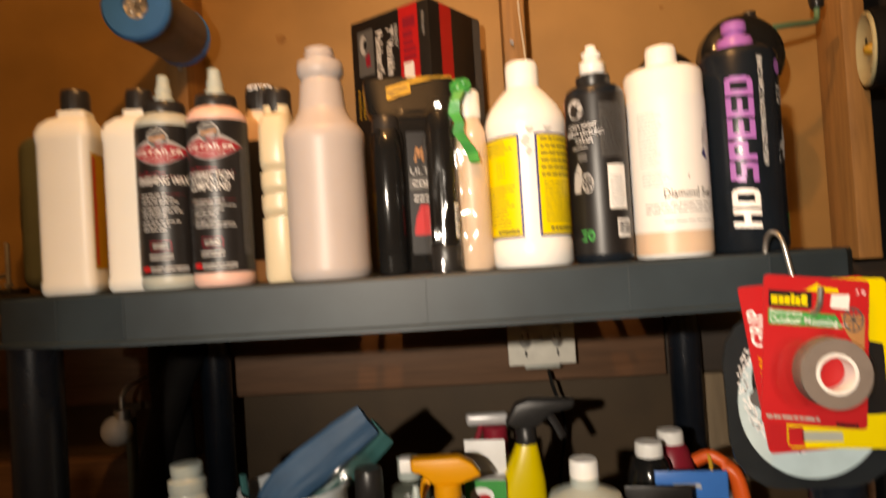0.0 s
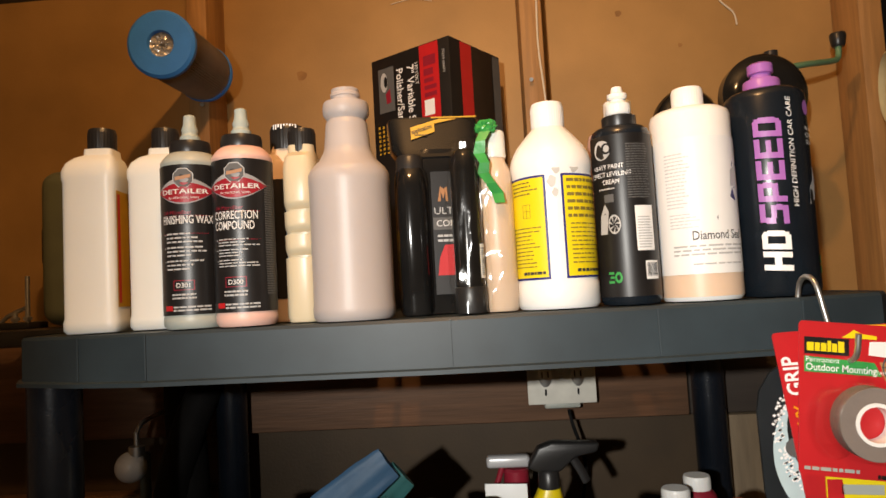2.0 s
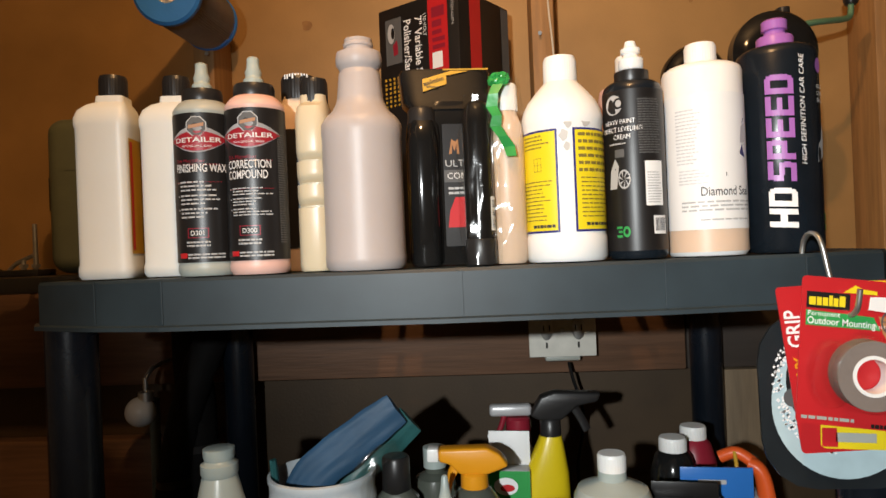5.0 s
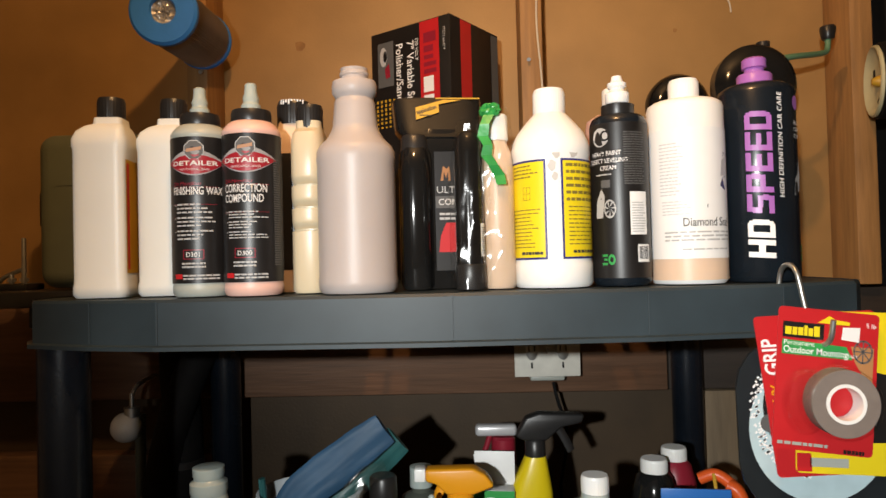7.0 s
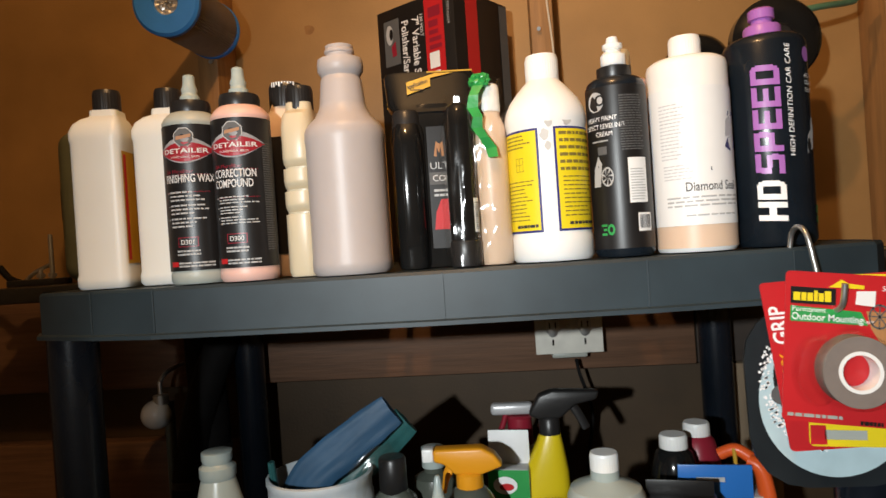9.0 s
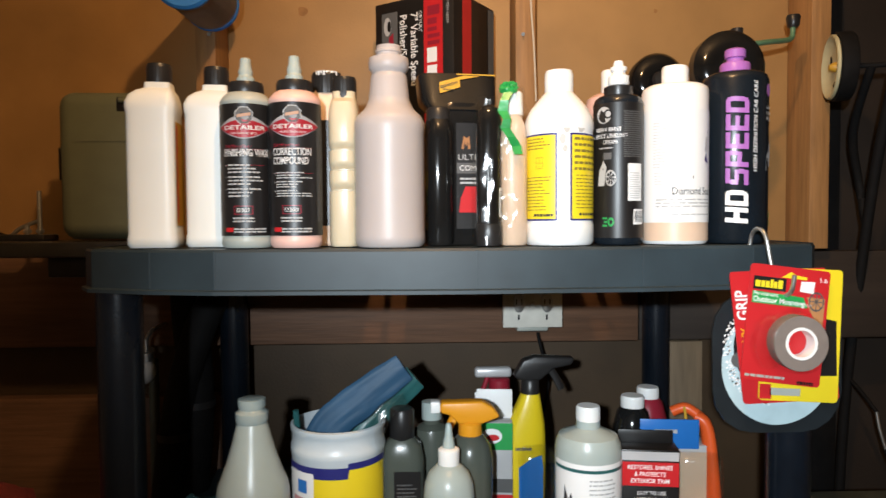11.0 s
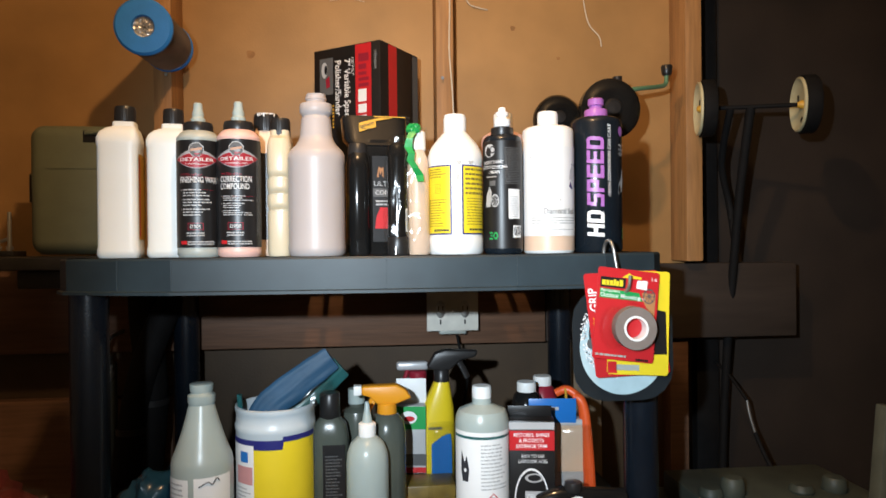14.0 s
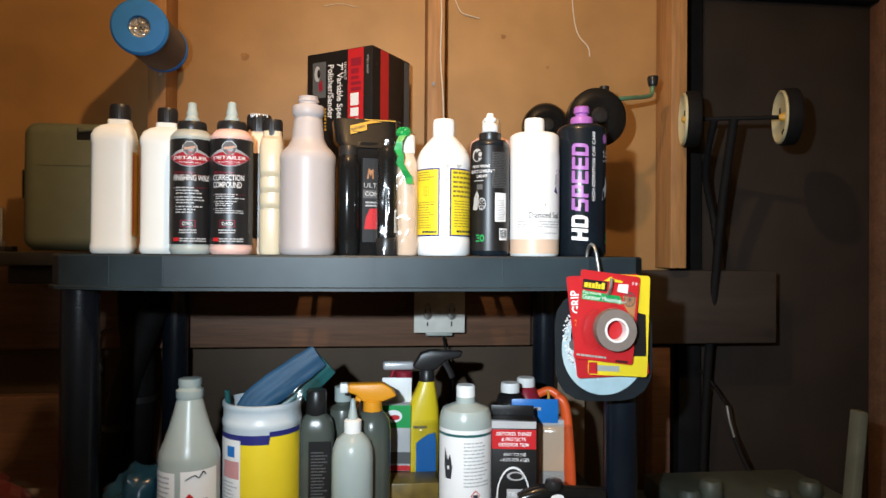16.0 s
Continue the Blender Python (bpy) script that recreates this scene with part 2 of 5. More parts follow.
def smooth_path(pts, steps=6):
    p = [Vector(q) for q in pts]
    if len(p) < 3:
        return p
    out = []
    for i in range(len(p) - 1):
        a, b, c, d = p[max(i - 1, 0)], p[i], p[i + 1], p[min(i + 2, len(p) - 1)]
        for k in range(steps):
            t = k / steps
            out.append(0.5 * (2 * b + (c - a) * t + (2 * a - 5 * b + 4 * c - d) * t * t + (3 * b - a - 3 * c + d) * t ** 3))
    out.append(p[-1])
    return out


def tube(pts, radius, seg=8, steps=6, radii=None, flat=1.0, bm=None):
    bm = bm or bmesh.new()
    p = smooth_path(pts, steps)
    rings = []
    up = Vector((0.13, 0.21, 0.97))
    for i, q in enumerate(p):
        d = (p[min(i + 1, len(p) - 1)] - p[max(i - 1, 0)]).normalized()
        s = d.cross(up)
        if s.length < 0.05:
            s = d.cross(Vector((1, 0, 0)))
        s.normalize()
        u = s.cross(d).normalized()
        r = radius
        if radii:
            f = i / (len(p) - 1) * (len(radii) - 1)
            k = min(int(f), len(radii) - 2)
            r = radii[k] + (radii[k + 1] - radii[k]) * (f - k)
        rings.append([bm.verts.new(q + r * (math.cos(a) * s + flat * math.sin(a) * u)) for a in (2 * math.pi * j / seg for j in range(seg))])
    for a, b in zip(rings, rings[1:]):
        for j in range(seg):
            bm.faces.new((a[j], a[(j + 1) % seg], b[(j + 1) % seg], b[j]))
    bm.faces.new(rings[0][::-1])
    bm.faces.new(rings[-1])
    return bm


def round_wrap(sx, sy, n, turn=0.0, off=0.0004, scale=None):
    """A map from label coordinates (right, up) to a bottle's side; turn: degrees from the front."""
    rad = (sx + sy) / 2

    def place(u, v, lift=0.0):
        k = scale(v) if scale else 1.0
        x, y = sec(math.radians(-90 + turn) + u / rad, sx * k + off + lift, sy * k + off + lift, n)
        return Vector((x, y, v))
    return place


def flat_wrap(origin, right, up, off=0.0004):
    o, r, w = Vector(origin), Vector(right).normalized(), Vector(up).normalized()
    nrm = r.cross(w)

    def place(u, v, lift=0.0):
        return o + r * u + w * v + nrm * (off + lift)
    return place


def sheet(place, u0, u1, v0, v1, nu=14, nv=1, lift=0.0, bm=None):
    bm = bm or bmesh.new()
    g = [[bm.verts.new(place(u0 + (u1 - u0) * i / nu, v0 + (v1 - v0) * j / nv, lift)) for j in range(nv + 1)] for i in range(nu + 1)]
    for i in range(nu):
        for j in range(nv):
            bm.faces.new((g[i][j], g[i + 1][j], g[i + 1][j + 1], g[i][j + 1]))
    return bm


def disc(place, u, v, ru, rv, lift=0.0, seg=28, bm=None, inner=0.0):
    bm = bm or bmesh.new()
    if inner:
        a = [bm.verts.new(place(u + ru * math.cos(t), v + rv * math.sin(t), lift)) for t in (2 * math.pi * k / seg for k in range(seg))]
        b = [bm.verts.new(place(u + ru * inner * math.cos(t), v + rv * inner * math.sin(t), lift)) for t in (2 * math.pi * k / seg for k in range(seg))]
        for k in range(seg):
            bm.faces.new((a[k], a[(k + 1) % seg], b[(k + 1) % seg], b[k]))
    else:
        bm.faces.new([bm.verts.new(place(u + ru * math.cos(t), v + rv * math.sin(t), lift)) for t in (2 * math.pi * k / seg for k in range(seg))])
    return bm


def poly(place, pts, lift=0.0, bm=None):
    bm = bm or bmesh.new()
    bm.faces.new([bm.verts.new(place(u, v, lift)) for u, v in pts])
    return bm


def text(parent, words, size, u, v, place, material, lift=0.0005, turn=0, wide=1.0, bold=0.0, centre=False, name="lettering", shear=0.0):
    cu = bpy.data.curves.new("text", "FONT")
    cu.body, cu.size, cu.offset, cu.shear = words, size, bold * size, shear
    cu.resolution_u = 3
    if centre:
        cu.align_x = "CENTER"
    ob = bpy.data.objects.new("text", cu)
    scene.collection.objects.link(ob)
    dg = bpy.context.evaluated_depsgraph_get()
    me = bpy.data.meshes.new_from_object(ob.evaluated_get(dg))
    bpy.data.objects.remove(ob)
    bm = bmesh.new()
    bm.from_mesh(me)
    bpy.data.meshes.remove(me)
    ca, sa = math.cos(radians(turn)), math.sin(radians(turn))
    if size > 0.008:
        # cut the letters into strips so that they follow a round side
        axis = Vector((0, 1, 0)) if abs(sa) > 0.5 else Vector((1, 0, 0))
        span = [v.co.dot(axis) for v in bm.verts]
        step, at = 0.004, min(span) + 0.004
        while at < max(span):
            bmesh.ops.bisect_plane(bm, geom=bm.verts[:] + bm.edges[:] + bm.faces[:], plane_co=axis * at, plane_no=axis)
            at += step
    for w in bm.verts:
        x, y = w.co.x * wide, w.co.y
        w.co = place(u + x * ca - y * sa, v + x * sa + y * ca, lift)
    me = bpy.data.meshes.new(name)
    bm.to_mesh(me)
    bm.free()
    me.materials.append(material)
    o = new(name, me)
    o.parent = parent
    return o


BLOCK = {
    "H": ((0, 0.3, 0, 1), (0.7, 1, 0, 1), (0.3, 0.7, 0.38, 0.62)),
    "D": ((0, 0.3, 0, 1), (0.3, 0.8, 0.8, 1), (0.3, 0.8, 0, 0.2), (0.7, 1, 0.2, 0.8), (0.8, 0.93, 0.8, 0.94), (0.8, 0.93, 0.06, 0.2)),
    "S": ((0.06, 1, 0.8, 1), (0, 0.3, 0.46, 0.8), (0.3, 0.94, 0.42, 0.6), (0.7, 1, 0.2, 0.42), (0, 0.94, 0, 0.2)),
    "P": ((0, 0.3, 0, 1), (0.3, 0.94, 0.8, 1), (0.7, 1, 0.5, 0.8), (0.3, 0.94, 0.3, 0.5)),
    "E": ((0, 0.3, 0, 1), (0.3, 1, 0.8, 1), (0.3, 0.92, 0.41, 0.59), (0.3, 1, 0, 0.2)),
}


def block_text(parent, words, wide, high, u, v, place, material, gap=0.12, lean=0.0, lift=0.0005):
    """Heavy square letters that read upwards: u is their foot, v the start."""
    for letter in words:
        bm = bmesh.new()
        for x0, x1, y0, y1 in BLOCK[letter]:
            n = max(1, round((y1 - y0) * high / 0.003))
            for k in range(n):
                a, b = y0 + (y1 - y0) * k / n, y0 + (y1 - y0) * (k + 1) / n
                poly(place, [(u - a * high, v + x0 * wide + a * lean * high), (u - a * high, v + x1 * wide + a * lean * high), (u - b * high, v + x1 * wide + b * lean * high), (u - b * high, v + x0 * wide + b * lean * high)], lift, bm)
        part("letter", bm, material, parent)
        v += wide * (1 + gap)


rng = random.Random(4)


def print_lines(parent, place, u0, u1, v0, v1, rows, material, height=0.45, ragged=0.35, lift=0.0006, turn=False, name="fine_print"):
    """Rows of small unreadable print as thin bars broken into words."""
    bm = bmesh.new()
    step = (v1 - v0) / rows
    for k in range(rows):
        v = v1 - (k + 0.5) * step
        u, end = u0, u1 - (u1 - u0) * ragged * rng.random()
        while u < end - 0.001:
            w = min((u1 - u0) * rng.uniform(0.06, 0.2), end - u)
            h = step * height / 2
            if turn:
                bm.faces.new([bm.verts.new(place(-b, a, lift)) for a, b in ((u, v - h), (u + w, v - h), (u + w, v + h), (u, v + h))])
            else:
                sheet(place, u, u + w, v - h, v + h, 2, 1, lift, bm)
            u += w + (u1 - u0) * 0.025
    return part(name, bm, material, parent)

# ---- structure ----
I4 = Matrix.Identity(4)


def slab(name, x0, x1, y0, y1, z0, z1, material, label="", category="wall", bevel=0.0, parent=None):
    bm = box(x1 - x0, y1 - y0, z1 - z0, (0, 0, 0), bevel)
    c = pose((x0 + x1) / 2, (y0 + y1) / 2, (z0 + z1) / 2)
    ob = solo(name, bm, material, c, label, category, kind="structure")
    return ob


slab("floor", -3.0, 3.0, -3.5, 0.80, -0.1, 0.0, CONCRETE, "stained grey concrete garage floor", "floor")
slab("ceiling", -3.0, 3.0, -3.5, 0.80, 2.60, 2.68, BOUNCE, "unseen garage ceiling, pale to bounce light", "ceiling")
slab("wall_north", -3.0, 0.752, 0.65, 0.665, 1.19, 2.055, HARDBOARD, "orange brown hardboard panel between bare wooden studs", "wall")
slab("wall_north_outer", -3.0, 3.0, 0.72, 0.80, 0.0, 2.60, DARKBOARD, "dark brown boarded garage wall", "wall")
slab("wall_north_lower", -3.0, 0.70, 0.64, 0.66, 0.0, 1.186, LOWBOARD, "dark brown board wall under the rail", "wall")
slab("wall_south", -3.0, 3.0, -3.6, -3.5, 0.0, 2.60, BOUNCE, "unseen garage wall behind the camera, pale to bounce light", "wall")
slab("wall_east", 3.0, 3.1, -3.5, 0.80, 0.0, 2.60, BOUNCE, "unseen east garage wall, pale to bounce light", "wall")
slab("wall_west", -3.1, -3.0, -3.5, 0.80, 0.0, 2.60, BOUNCE, "unseen west garage wall, pale to bounce light", "wall")
for k, (a, b) in enumerate(((-0.470, -0.432), (0.139, 0.178), (0.716, 0.755), (-1.08, -1.04))):
    slab("trim_stud", a, b, 0.562, 0.649, 1.372, 2.598, STUD, "bare reddish pine wall stud with rough grain", "stud", 0.002)
slab("trim_stud_low", 0.69, 0.735, 0.60, 0.69, 0.0, 1.18, BEAM, "dirty lower pine wall stud", "stud", 0.002)
slab("trim_stud_low", 0.437, 0.520, 0.592, 0.639, 0.0, 1.186, TAN, "rough tan lower stud behind the shelving unit", "stud", 0.002)
# black strip that imitates the shade in the recess beside the right stud
slab("trim_recess_shade", 0.800, 0.858, 0.690, 0.7195, 0.0, 2.595, RUBBER, "black strip standing for the shaded recess beside the panel", "post", 0.002)
slab("trim_post_east", 1.345, 1.420, 0.670, 0.7195, 0.0, 2.595, BEAM, "brown door post at the end of the dark wall", "post", 0.003)
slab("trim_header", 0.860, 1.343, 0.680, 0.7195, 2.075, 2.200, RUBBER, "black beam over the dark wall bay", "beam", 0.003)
slab("trim_rail_east", 0.390, 1.0, 0.590, 0.637, 1.190, 1.366, DIMBOARD, "grey rail board across the studs, coloured darker for dim light", "board", 0.003)
slab("trim_rail", -2.2, 0.387, 0.585, 0.637, 1.190, 1.368, BEAM, "dirty dark wooden rail board across the studs", "board", 0.003)
slab("trim_lower_board", -2.2, -0.45, 0.600, 0.637, 0.62, 1.085, BEAM, "brown lower wall board", "board", 0.003)
# stains on the panel
for x, z, r in ((-0.282, 1.858, 0.0095), (0.33, 1.93, 0.006), (0.44, 1.86, 0.004)):
    pl = flat_wrap((x, 0.65, z), (1, 0, 0), (0, 0, 1))
    bm = bmesh.new()
    pts = [(r * (1 + 0.2 * math.sin(3 * a + 1)) * math.cos(a), r * (1.1 + 0.15 * math.cos(2 * a)) * math.sin(a)) for a in (2 * math.pi * k / 24 for k in range(24))]
    poly(pl, pts, 0.0005, bm)
    solo("knot_stain", bm, KNOT, I4, "dark knot stain on the hardboard panel", "stain", kind="structure")

# ---- the shelving unit ----
unit = thing("shelving_unit", pose(0, 0, 0), "dark grey moulded resin shelving unit with round posts", "shelving unit")
FRONT = [(-0.457, 0.16), (-0.450, 0.095), (-0.425, 0.058), (-0.345, 0.027), (-0.268, 0.010), (0.0, 0.0), (0.205, 0.008), (0.338, 0.027), (0.425, 0.058), (0.450, 0.095), (0.457, 0.16)]


def shelf_mesh(z_top, holes):
    bm = bmesh.new()
    back = 0.605
    ring = FRONT + [(0.457, back), (-0.457, back)]
    inner = []
    for x, y in ring:
        inner.append((x * 0.985, 0.3 + (y - 0.3) * 0.975))
    low, zt = z_top - 0.050, z_top
    n = len(ring)

    def row(pts, z, grow=0.0):
        return [bm.verts.new((x * (1 + grow), 0.3 + (y - 0.3) * (1 + grow * 1.5), z)) for x, y in pts]
    rows = [row(inner, zt - 0.014), row(inner, low), row(ring, low, 0.009), row(ring, low + 0.004, 0.009), row(ring, low + 0.0055, 0.0), row(ring, zt - 0.003), row(ring, zt, -0.004)]
    for a, b in zip(rows, rows[1:]):
        for j in range(n):
            bm.faces.new((a[j], a[(j + 1) % n], b[(j + 1) % n], b[j]))
    # deck in cells, with the open slots left out
    xs = sorted({-0.455, 0.455} | {h[0] for h in holes} | {h[1] for h in holes})
    ys = sorted({0.10, back - 0.002} | {h[2] for h in holes} | {h[3] for h in holes})
    for i in range(len(xs) - 1):
        for j in range(len(ys) - 1):
            cx, cy = (xs[i] + xs[i + 1]) / 2, (ys[j] + ys[j + 1]) / 2
            if any(h[0] < cx < h[1] and h[2] < cy < h[3] for h in holes):
                continue
            for z in (zt - 0.001, zt - 0.005):
                bm.faces.new([bm.verts.new(p) for p in ((xs[i], ys[j], z), (xs[i + 1], ys[j], z), (xs[i + 1], ys[j + 1], z), (xs[i], ys[j + 1], z))])
    front = [p for p in FRONT if p[1] <= 0.10]
    for z in (zt - 0.001, zt - 0.013):
        bm.faces.new([bm.verts.new((x * 0.995, y + 0.002, z)) for x, y in front] + [bm.verts.new((0.452, 0.10, z)), bm.verts.new((-0.452, 0.10, z))])
    return bm


HOLES = []
for cx in (-0.118, -0.080, 0.252, 0.290):
    for y0, y1 in ((0.378, 0.417), (0.434, 0.483)):
        HOLES.append((cx - 0.0135, cx + 0.0135, y0, y1))
part("shelf", shelf_mesh(1.400, HOLES), RESIN, unit, "bowed shelf deck with a deep front lip", 6)
part("shelf", shelf_mesh(0.940, []), RESIN, unit, "bowed shelf deck with a deep front lip", 6)
part("shelf", shelf_mesh(0.480, []), RESIN, unit, "bowed shelf deck with a deep front lip", 6)
for x in (-0.402, 0.408):
    for y in (0.075, 0.545):
        part("post", lathe([(0.025, 0.0), (0.027, 0.004), (0.027, 0.42), (0.0245, 0.425), (0.0245, 0.435), (0.026, 0.438), (0.026, 0.88), (0.0245, 0.885), (0.0245, 0.9), (0.026, 0.905), (0.026, 1.352)], at=(x, y, 0), seg=32), RESIN_DARK, unit)
# moulded seams on the front lip
for x, y in ((-0.345, 0.027), (-0.268, 0.010), (0.205, 0.008), (0.338, 0.027), (0.02, 0.0008)):
    part("seam", box(0.0015, 0.002, 0.042, (x, y - 0.0002, 1.377)), RESIN, unit)

# ---- bottles on the top shelf ----
ZS = 1.4005


def cap(parent, r, z, h, material, at=(0, 0), ribs=28, name="cap", label=""):
    bm = bmesh.new()
    seg, rings = ribs * 4, []
    for q, zz, rib in ((1.0, 0.0, 0), (1.0, 0.06, 1), (1.0, 0.82, 1), (1.0, 0.86, 0), (0.93, 1.0, 0)):
        rings.append([bm.verts.new((at[0] + r * (q + rib * (0.018 if k % 4 < 2 else 0)) * math.cos(2 * math.pi * k / seg), at[1] + r * (q + rib * (0.018 if k % 4 < 2 else 0)) * math.sin(2 * math.pi * k / seg), z + h * zz)) for k in range(seg)])
    for a, b in zip(rings, rings[1:]):
        for k in range(seg):
            bm.faces.new((a[k], a[(k + 1) % seg], b[(k + 1) % seg], b[k]))
    bm.faces.new(rings[-1])
    return part(name, bm, material, parent, label)


def flagon(x, y, turn, label):
    """A cream rectangular bottle with sloped shoulders, a printed edge and a black cap."""
    t = thing("polish_bottle", pose(x, y, ZS, 0, 0, turn), label, "bottle", "cream bottles")
    rows = [(0.0265, 0.024, 0.0, 0, 0), (0.0290, 0.0265, 0.004, 0, 0), (0.0290, 0.0265, 0.012, 0, 0), (0.0280, 0.0255, 0.016, 0, 0), (0.0280, 0.0255, 0.160, 0, 0), (0.0290, 0.0265, 0.164, 0, 0), (0.0290, 0.0265, 0.172, 0, 0), (0.026, 0.024, 0.181, 0.001, 0), (0.021, 0.020, 0.187, 0.004, 0), (0.0155, 0.0155, 0.190, 0.007, 0), (0.0148, 0.0148, 0.197, 0.007, 0)]
    part("body", loft(rows, 6.0, 56), CREAM, t)
    cap(t, 0.0145, 0.193, 0.027, BLACKCAP, (0.007, 0))
    pl = flat_wrap((0.0283, 0.0, 0.0), (0, 1, 0), (0, 0, 1))
    part("label", sheet(pl, -0.020, 0.020, 0.026, 0.15), GOLD, t, "gold and red printed label")
    part("label_band", sheet(pl, -0.018, -0.012, 0.03, 0.146, lift=0.0005), RED, t)
    return t


flagon(-0.3635, 0.095, 7, "cream plastic polish bottle, black cap, gold label edge showing")
flagon(-0.3005, 0.112, 7, "cream plastic polish bottle with black cap, tucked behind others")


CRIMSON = mat("crimson_print", (0.30, 0.012, 0.022), 0.4, vary=0.1)
COPPER = mat("copper_print", (0.36, 0.16, 0.06), 0.4)


def detailer(x, y, turn, material, lines, code, label):
    """A round bottle with a full black label and a clear twist nozzle."""
    t = thing("detailer_bottle", pose(x, y, ZS, 0, 0, turn), label, "bottle", "black labelled bottles")
    r = 0.0300
    part("body", lathe([(r - 0.003, 0), (r, 0.004), (r, 0.010), (r - 0.0008, 0.014), (r - 0.0008, 0.1655), (r, 0.167), (r, 0.170), (r - 0.003, 0.1745), (0.024, 0.178), (0.021, 0.180)], seg=56), material, t)
    bm = lathe([(0.0200, 0.176), (0.0208, 0.178), (0.0208, 0.188), (0.0195, 0.1925), (0.010, 0.1945), (0, 0.1945)], seg=40)
    part("collar", bm, BLACKCAP, t, "ribbed black collar")
    part("nozzle", lathe([(0.0102, 0.1935), (0.0102, 0.1985), (0.0086, 0.2000), (0.0078, 0.2030), (0.0086, 0.2060), (0.0068, 0.2110), (0.0062, 0.2170), (0.0062, 0.2205), (0.0045, 0.2222), (0.002, 0.2228)], seg=24), CLEARISH, t, "clear white twist nozzle")
    w = round_wrap(r, r, 2)
    lab = part("label", sheet(w, -0.050, 0.050, 0.014, 0.1648, 40), LABELBLACK, t, "black printed label")
    # eight-sided badge over a pointed red shield with silver edges
    for mt, li, up, down, mid, hw in ((SHIELD, 0.0002, 0.0128, 0.0140, 0.1385, 0.0345), (CRIMSON, 0.0005, 0.0082, 0.0120, 0.1380, 0.0335)):
        bm = bmesh.new()
        us = [-hw + 2 * hw * i / 24 for i in range(25)]
        bend = [max(0.0, math.cos(math.pi * (i / 24 - 0.5))) ** 1.15 for i in range(25)]
        for i in range(24):
            bm.faces.new([bm.verts.new(w(us[q], mid + (up if top else -down) * bend[q], li)) for q, top in ((i, True), (i + 1, True), (i + 1, False), (i, False))])
        part("emblem", bm, mt, t)
    for r8, li, mt in ((0.0106, 0.0007, INKGREY), (0.0096, 0.0010, INKDIM)):
        pts = [(r8 * math.cos(radians(22.5 + 45 * k)), 0.1510 + r8 * math.sin(radians(22.5 + 45 * k))) for k in range(8)]
        part("badge", poly(w, pts, li), mt, t)
    part("badge", poly(w, [(-0.0075, 0.1485), (0.0072, 0.1510), (0.0074, 0.1545), (-0.0070, 0.1520)], 0.0013), COPPER, t)
    for v0 in (0.1125, 0.1140 - 0.0102 * (len(lines) + 0.9)):
        part("rule", sheet(w, -0.0245, 0.0235, v0, v0 + 0.0004, 20, lift=0.0004), MAROON, t)
    text(t, "DETAILER", 0.0066, 0, 0.1350, w, INKGREY2, 0.0009, bold=0.02, wide=1.66, centre=True)
    text(t, "PROFESSIONAL SERIES", 0.0030, 0, 0.1298, w, INKGREY2, 0.0009, wide=1.0, centre=True)
    text(t, "DA Microfiber", 0.0052, -0.0235, 0.1145, w, MAROON, 0.0004)
    v = 0.1050
    for s in lines:
        text(t, s, 0.0116, -0.0245, v, w, INKGREY2, 0.0004, wide=0.62, bold=0.014)
        v -= 0.0102
    lo, step = 0.0560, (v + 0.002 - 0.0560) / 3
    for k in range(3):
        part("bullet", disc(w, -0.0220, lo + (k + 0.80) * step, 0.0007, 0.0008, 0.0006, 8), INKGREY, t)
        print_lines(t, w, -0.0195, 0.022, lo + k * step + 0.0015, lo + (k + 1) * step, 3, INKGREY, 0.40, 0.45)
    part("code_frame", sheet(w, -0.0125, 0.0085, 0.0385, 0.0485, lift=0.0003), MAROON, t)
    part("code_frame", sheet(w, -0.0115, 0.0075, 0.0393, 0.0477, lift=0.0005), LABELBLACK, t)
    text(t, code, 0.0066, -0.002, 0.0412, w, INKGREY2, 0.0007, centre=True, bold=0.01)
    print_lines(t, w, -0.014, 0.010, 0.029, 0.036, 2, INKGREY, 0.5, 0.1)
    part("strip", sheet(w, -0.024, -0.014, 0.0185, 0.0235, lift=0.0004), RED, t)
    print_lines(t, w, -0.013, 0.024, 0.017, 0.0235, 2, INKGREY, 0.5, 0.1)
    print_lines(t, w, 0.029, 0.050, 0.030, 0.140, 46, INKDIM, 0.5, 0.2)
    return t


detailer(-0.2468, 0.072, 9, GREYP, ("FINISHING WAX",), "D301", "pale grey wax bottle, black printed label, clear nozzle")
detailer(-0.188, 0.062, 5, PINK, ("CORRECTION", "COMPOUND"), "D300", "salmon pink compound bottle, black printed label, clear nozzle")

# bottle with a smeared black cap behind the pink one
t = thing("wax_bottle", pose(-0.160, 0.130, ZS, 0, 0, 5), "cream bottle with black label and white-smeared black cap", "bottle")
part("body", loft([(0.030, 0.022, 0, 0, 0), (0.032, 0.024, 0.005, 0, 0), (0.032, 0.024, 0.165, 0, 0), (0.028, 0.022, 0.178, 0, 0), (0.018, 0.017, 0.186, 0, 0), (0.016, 0.016, 0.196, 0, 0)], 3.5, 48), PEACH, t)
cap(t, 0.019, 0.190, 0.027, BLACKCAP)
w = flat_wrap((0, -0.0243, 0), (1, 0, 0), (0, 0, 1))
part("label", sheet(w, -0.028, 0.0285, 0.025, 0.155), LABELBLACK, t, "black label")
bm = bmesh.new()
wc = round_wrap(0.0194, 0.0194, 2)
for k in range(9):
    u = -0.012 + 0.003 * k
    sheet(wc, u, u + 0.0016, 0.2165 - 0.007 * rng.random(), 0.2168, 1, 1, 0.001, bm)
part("smear", bm, INKWHITE, t, "dried white polish runs")

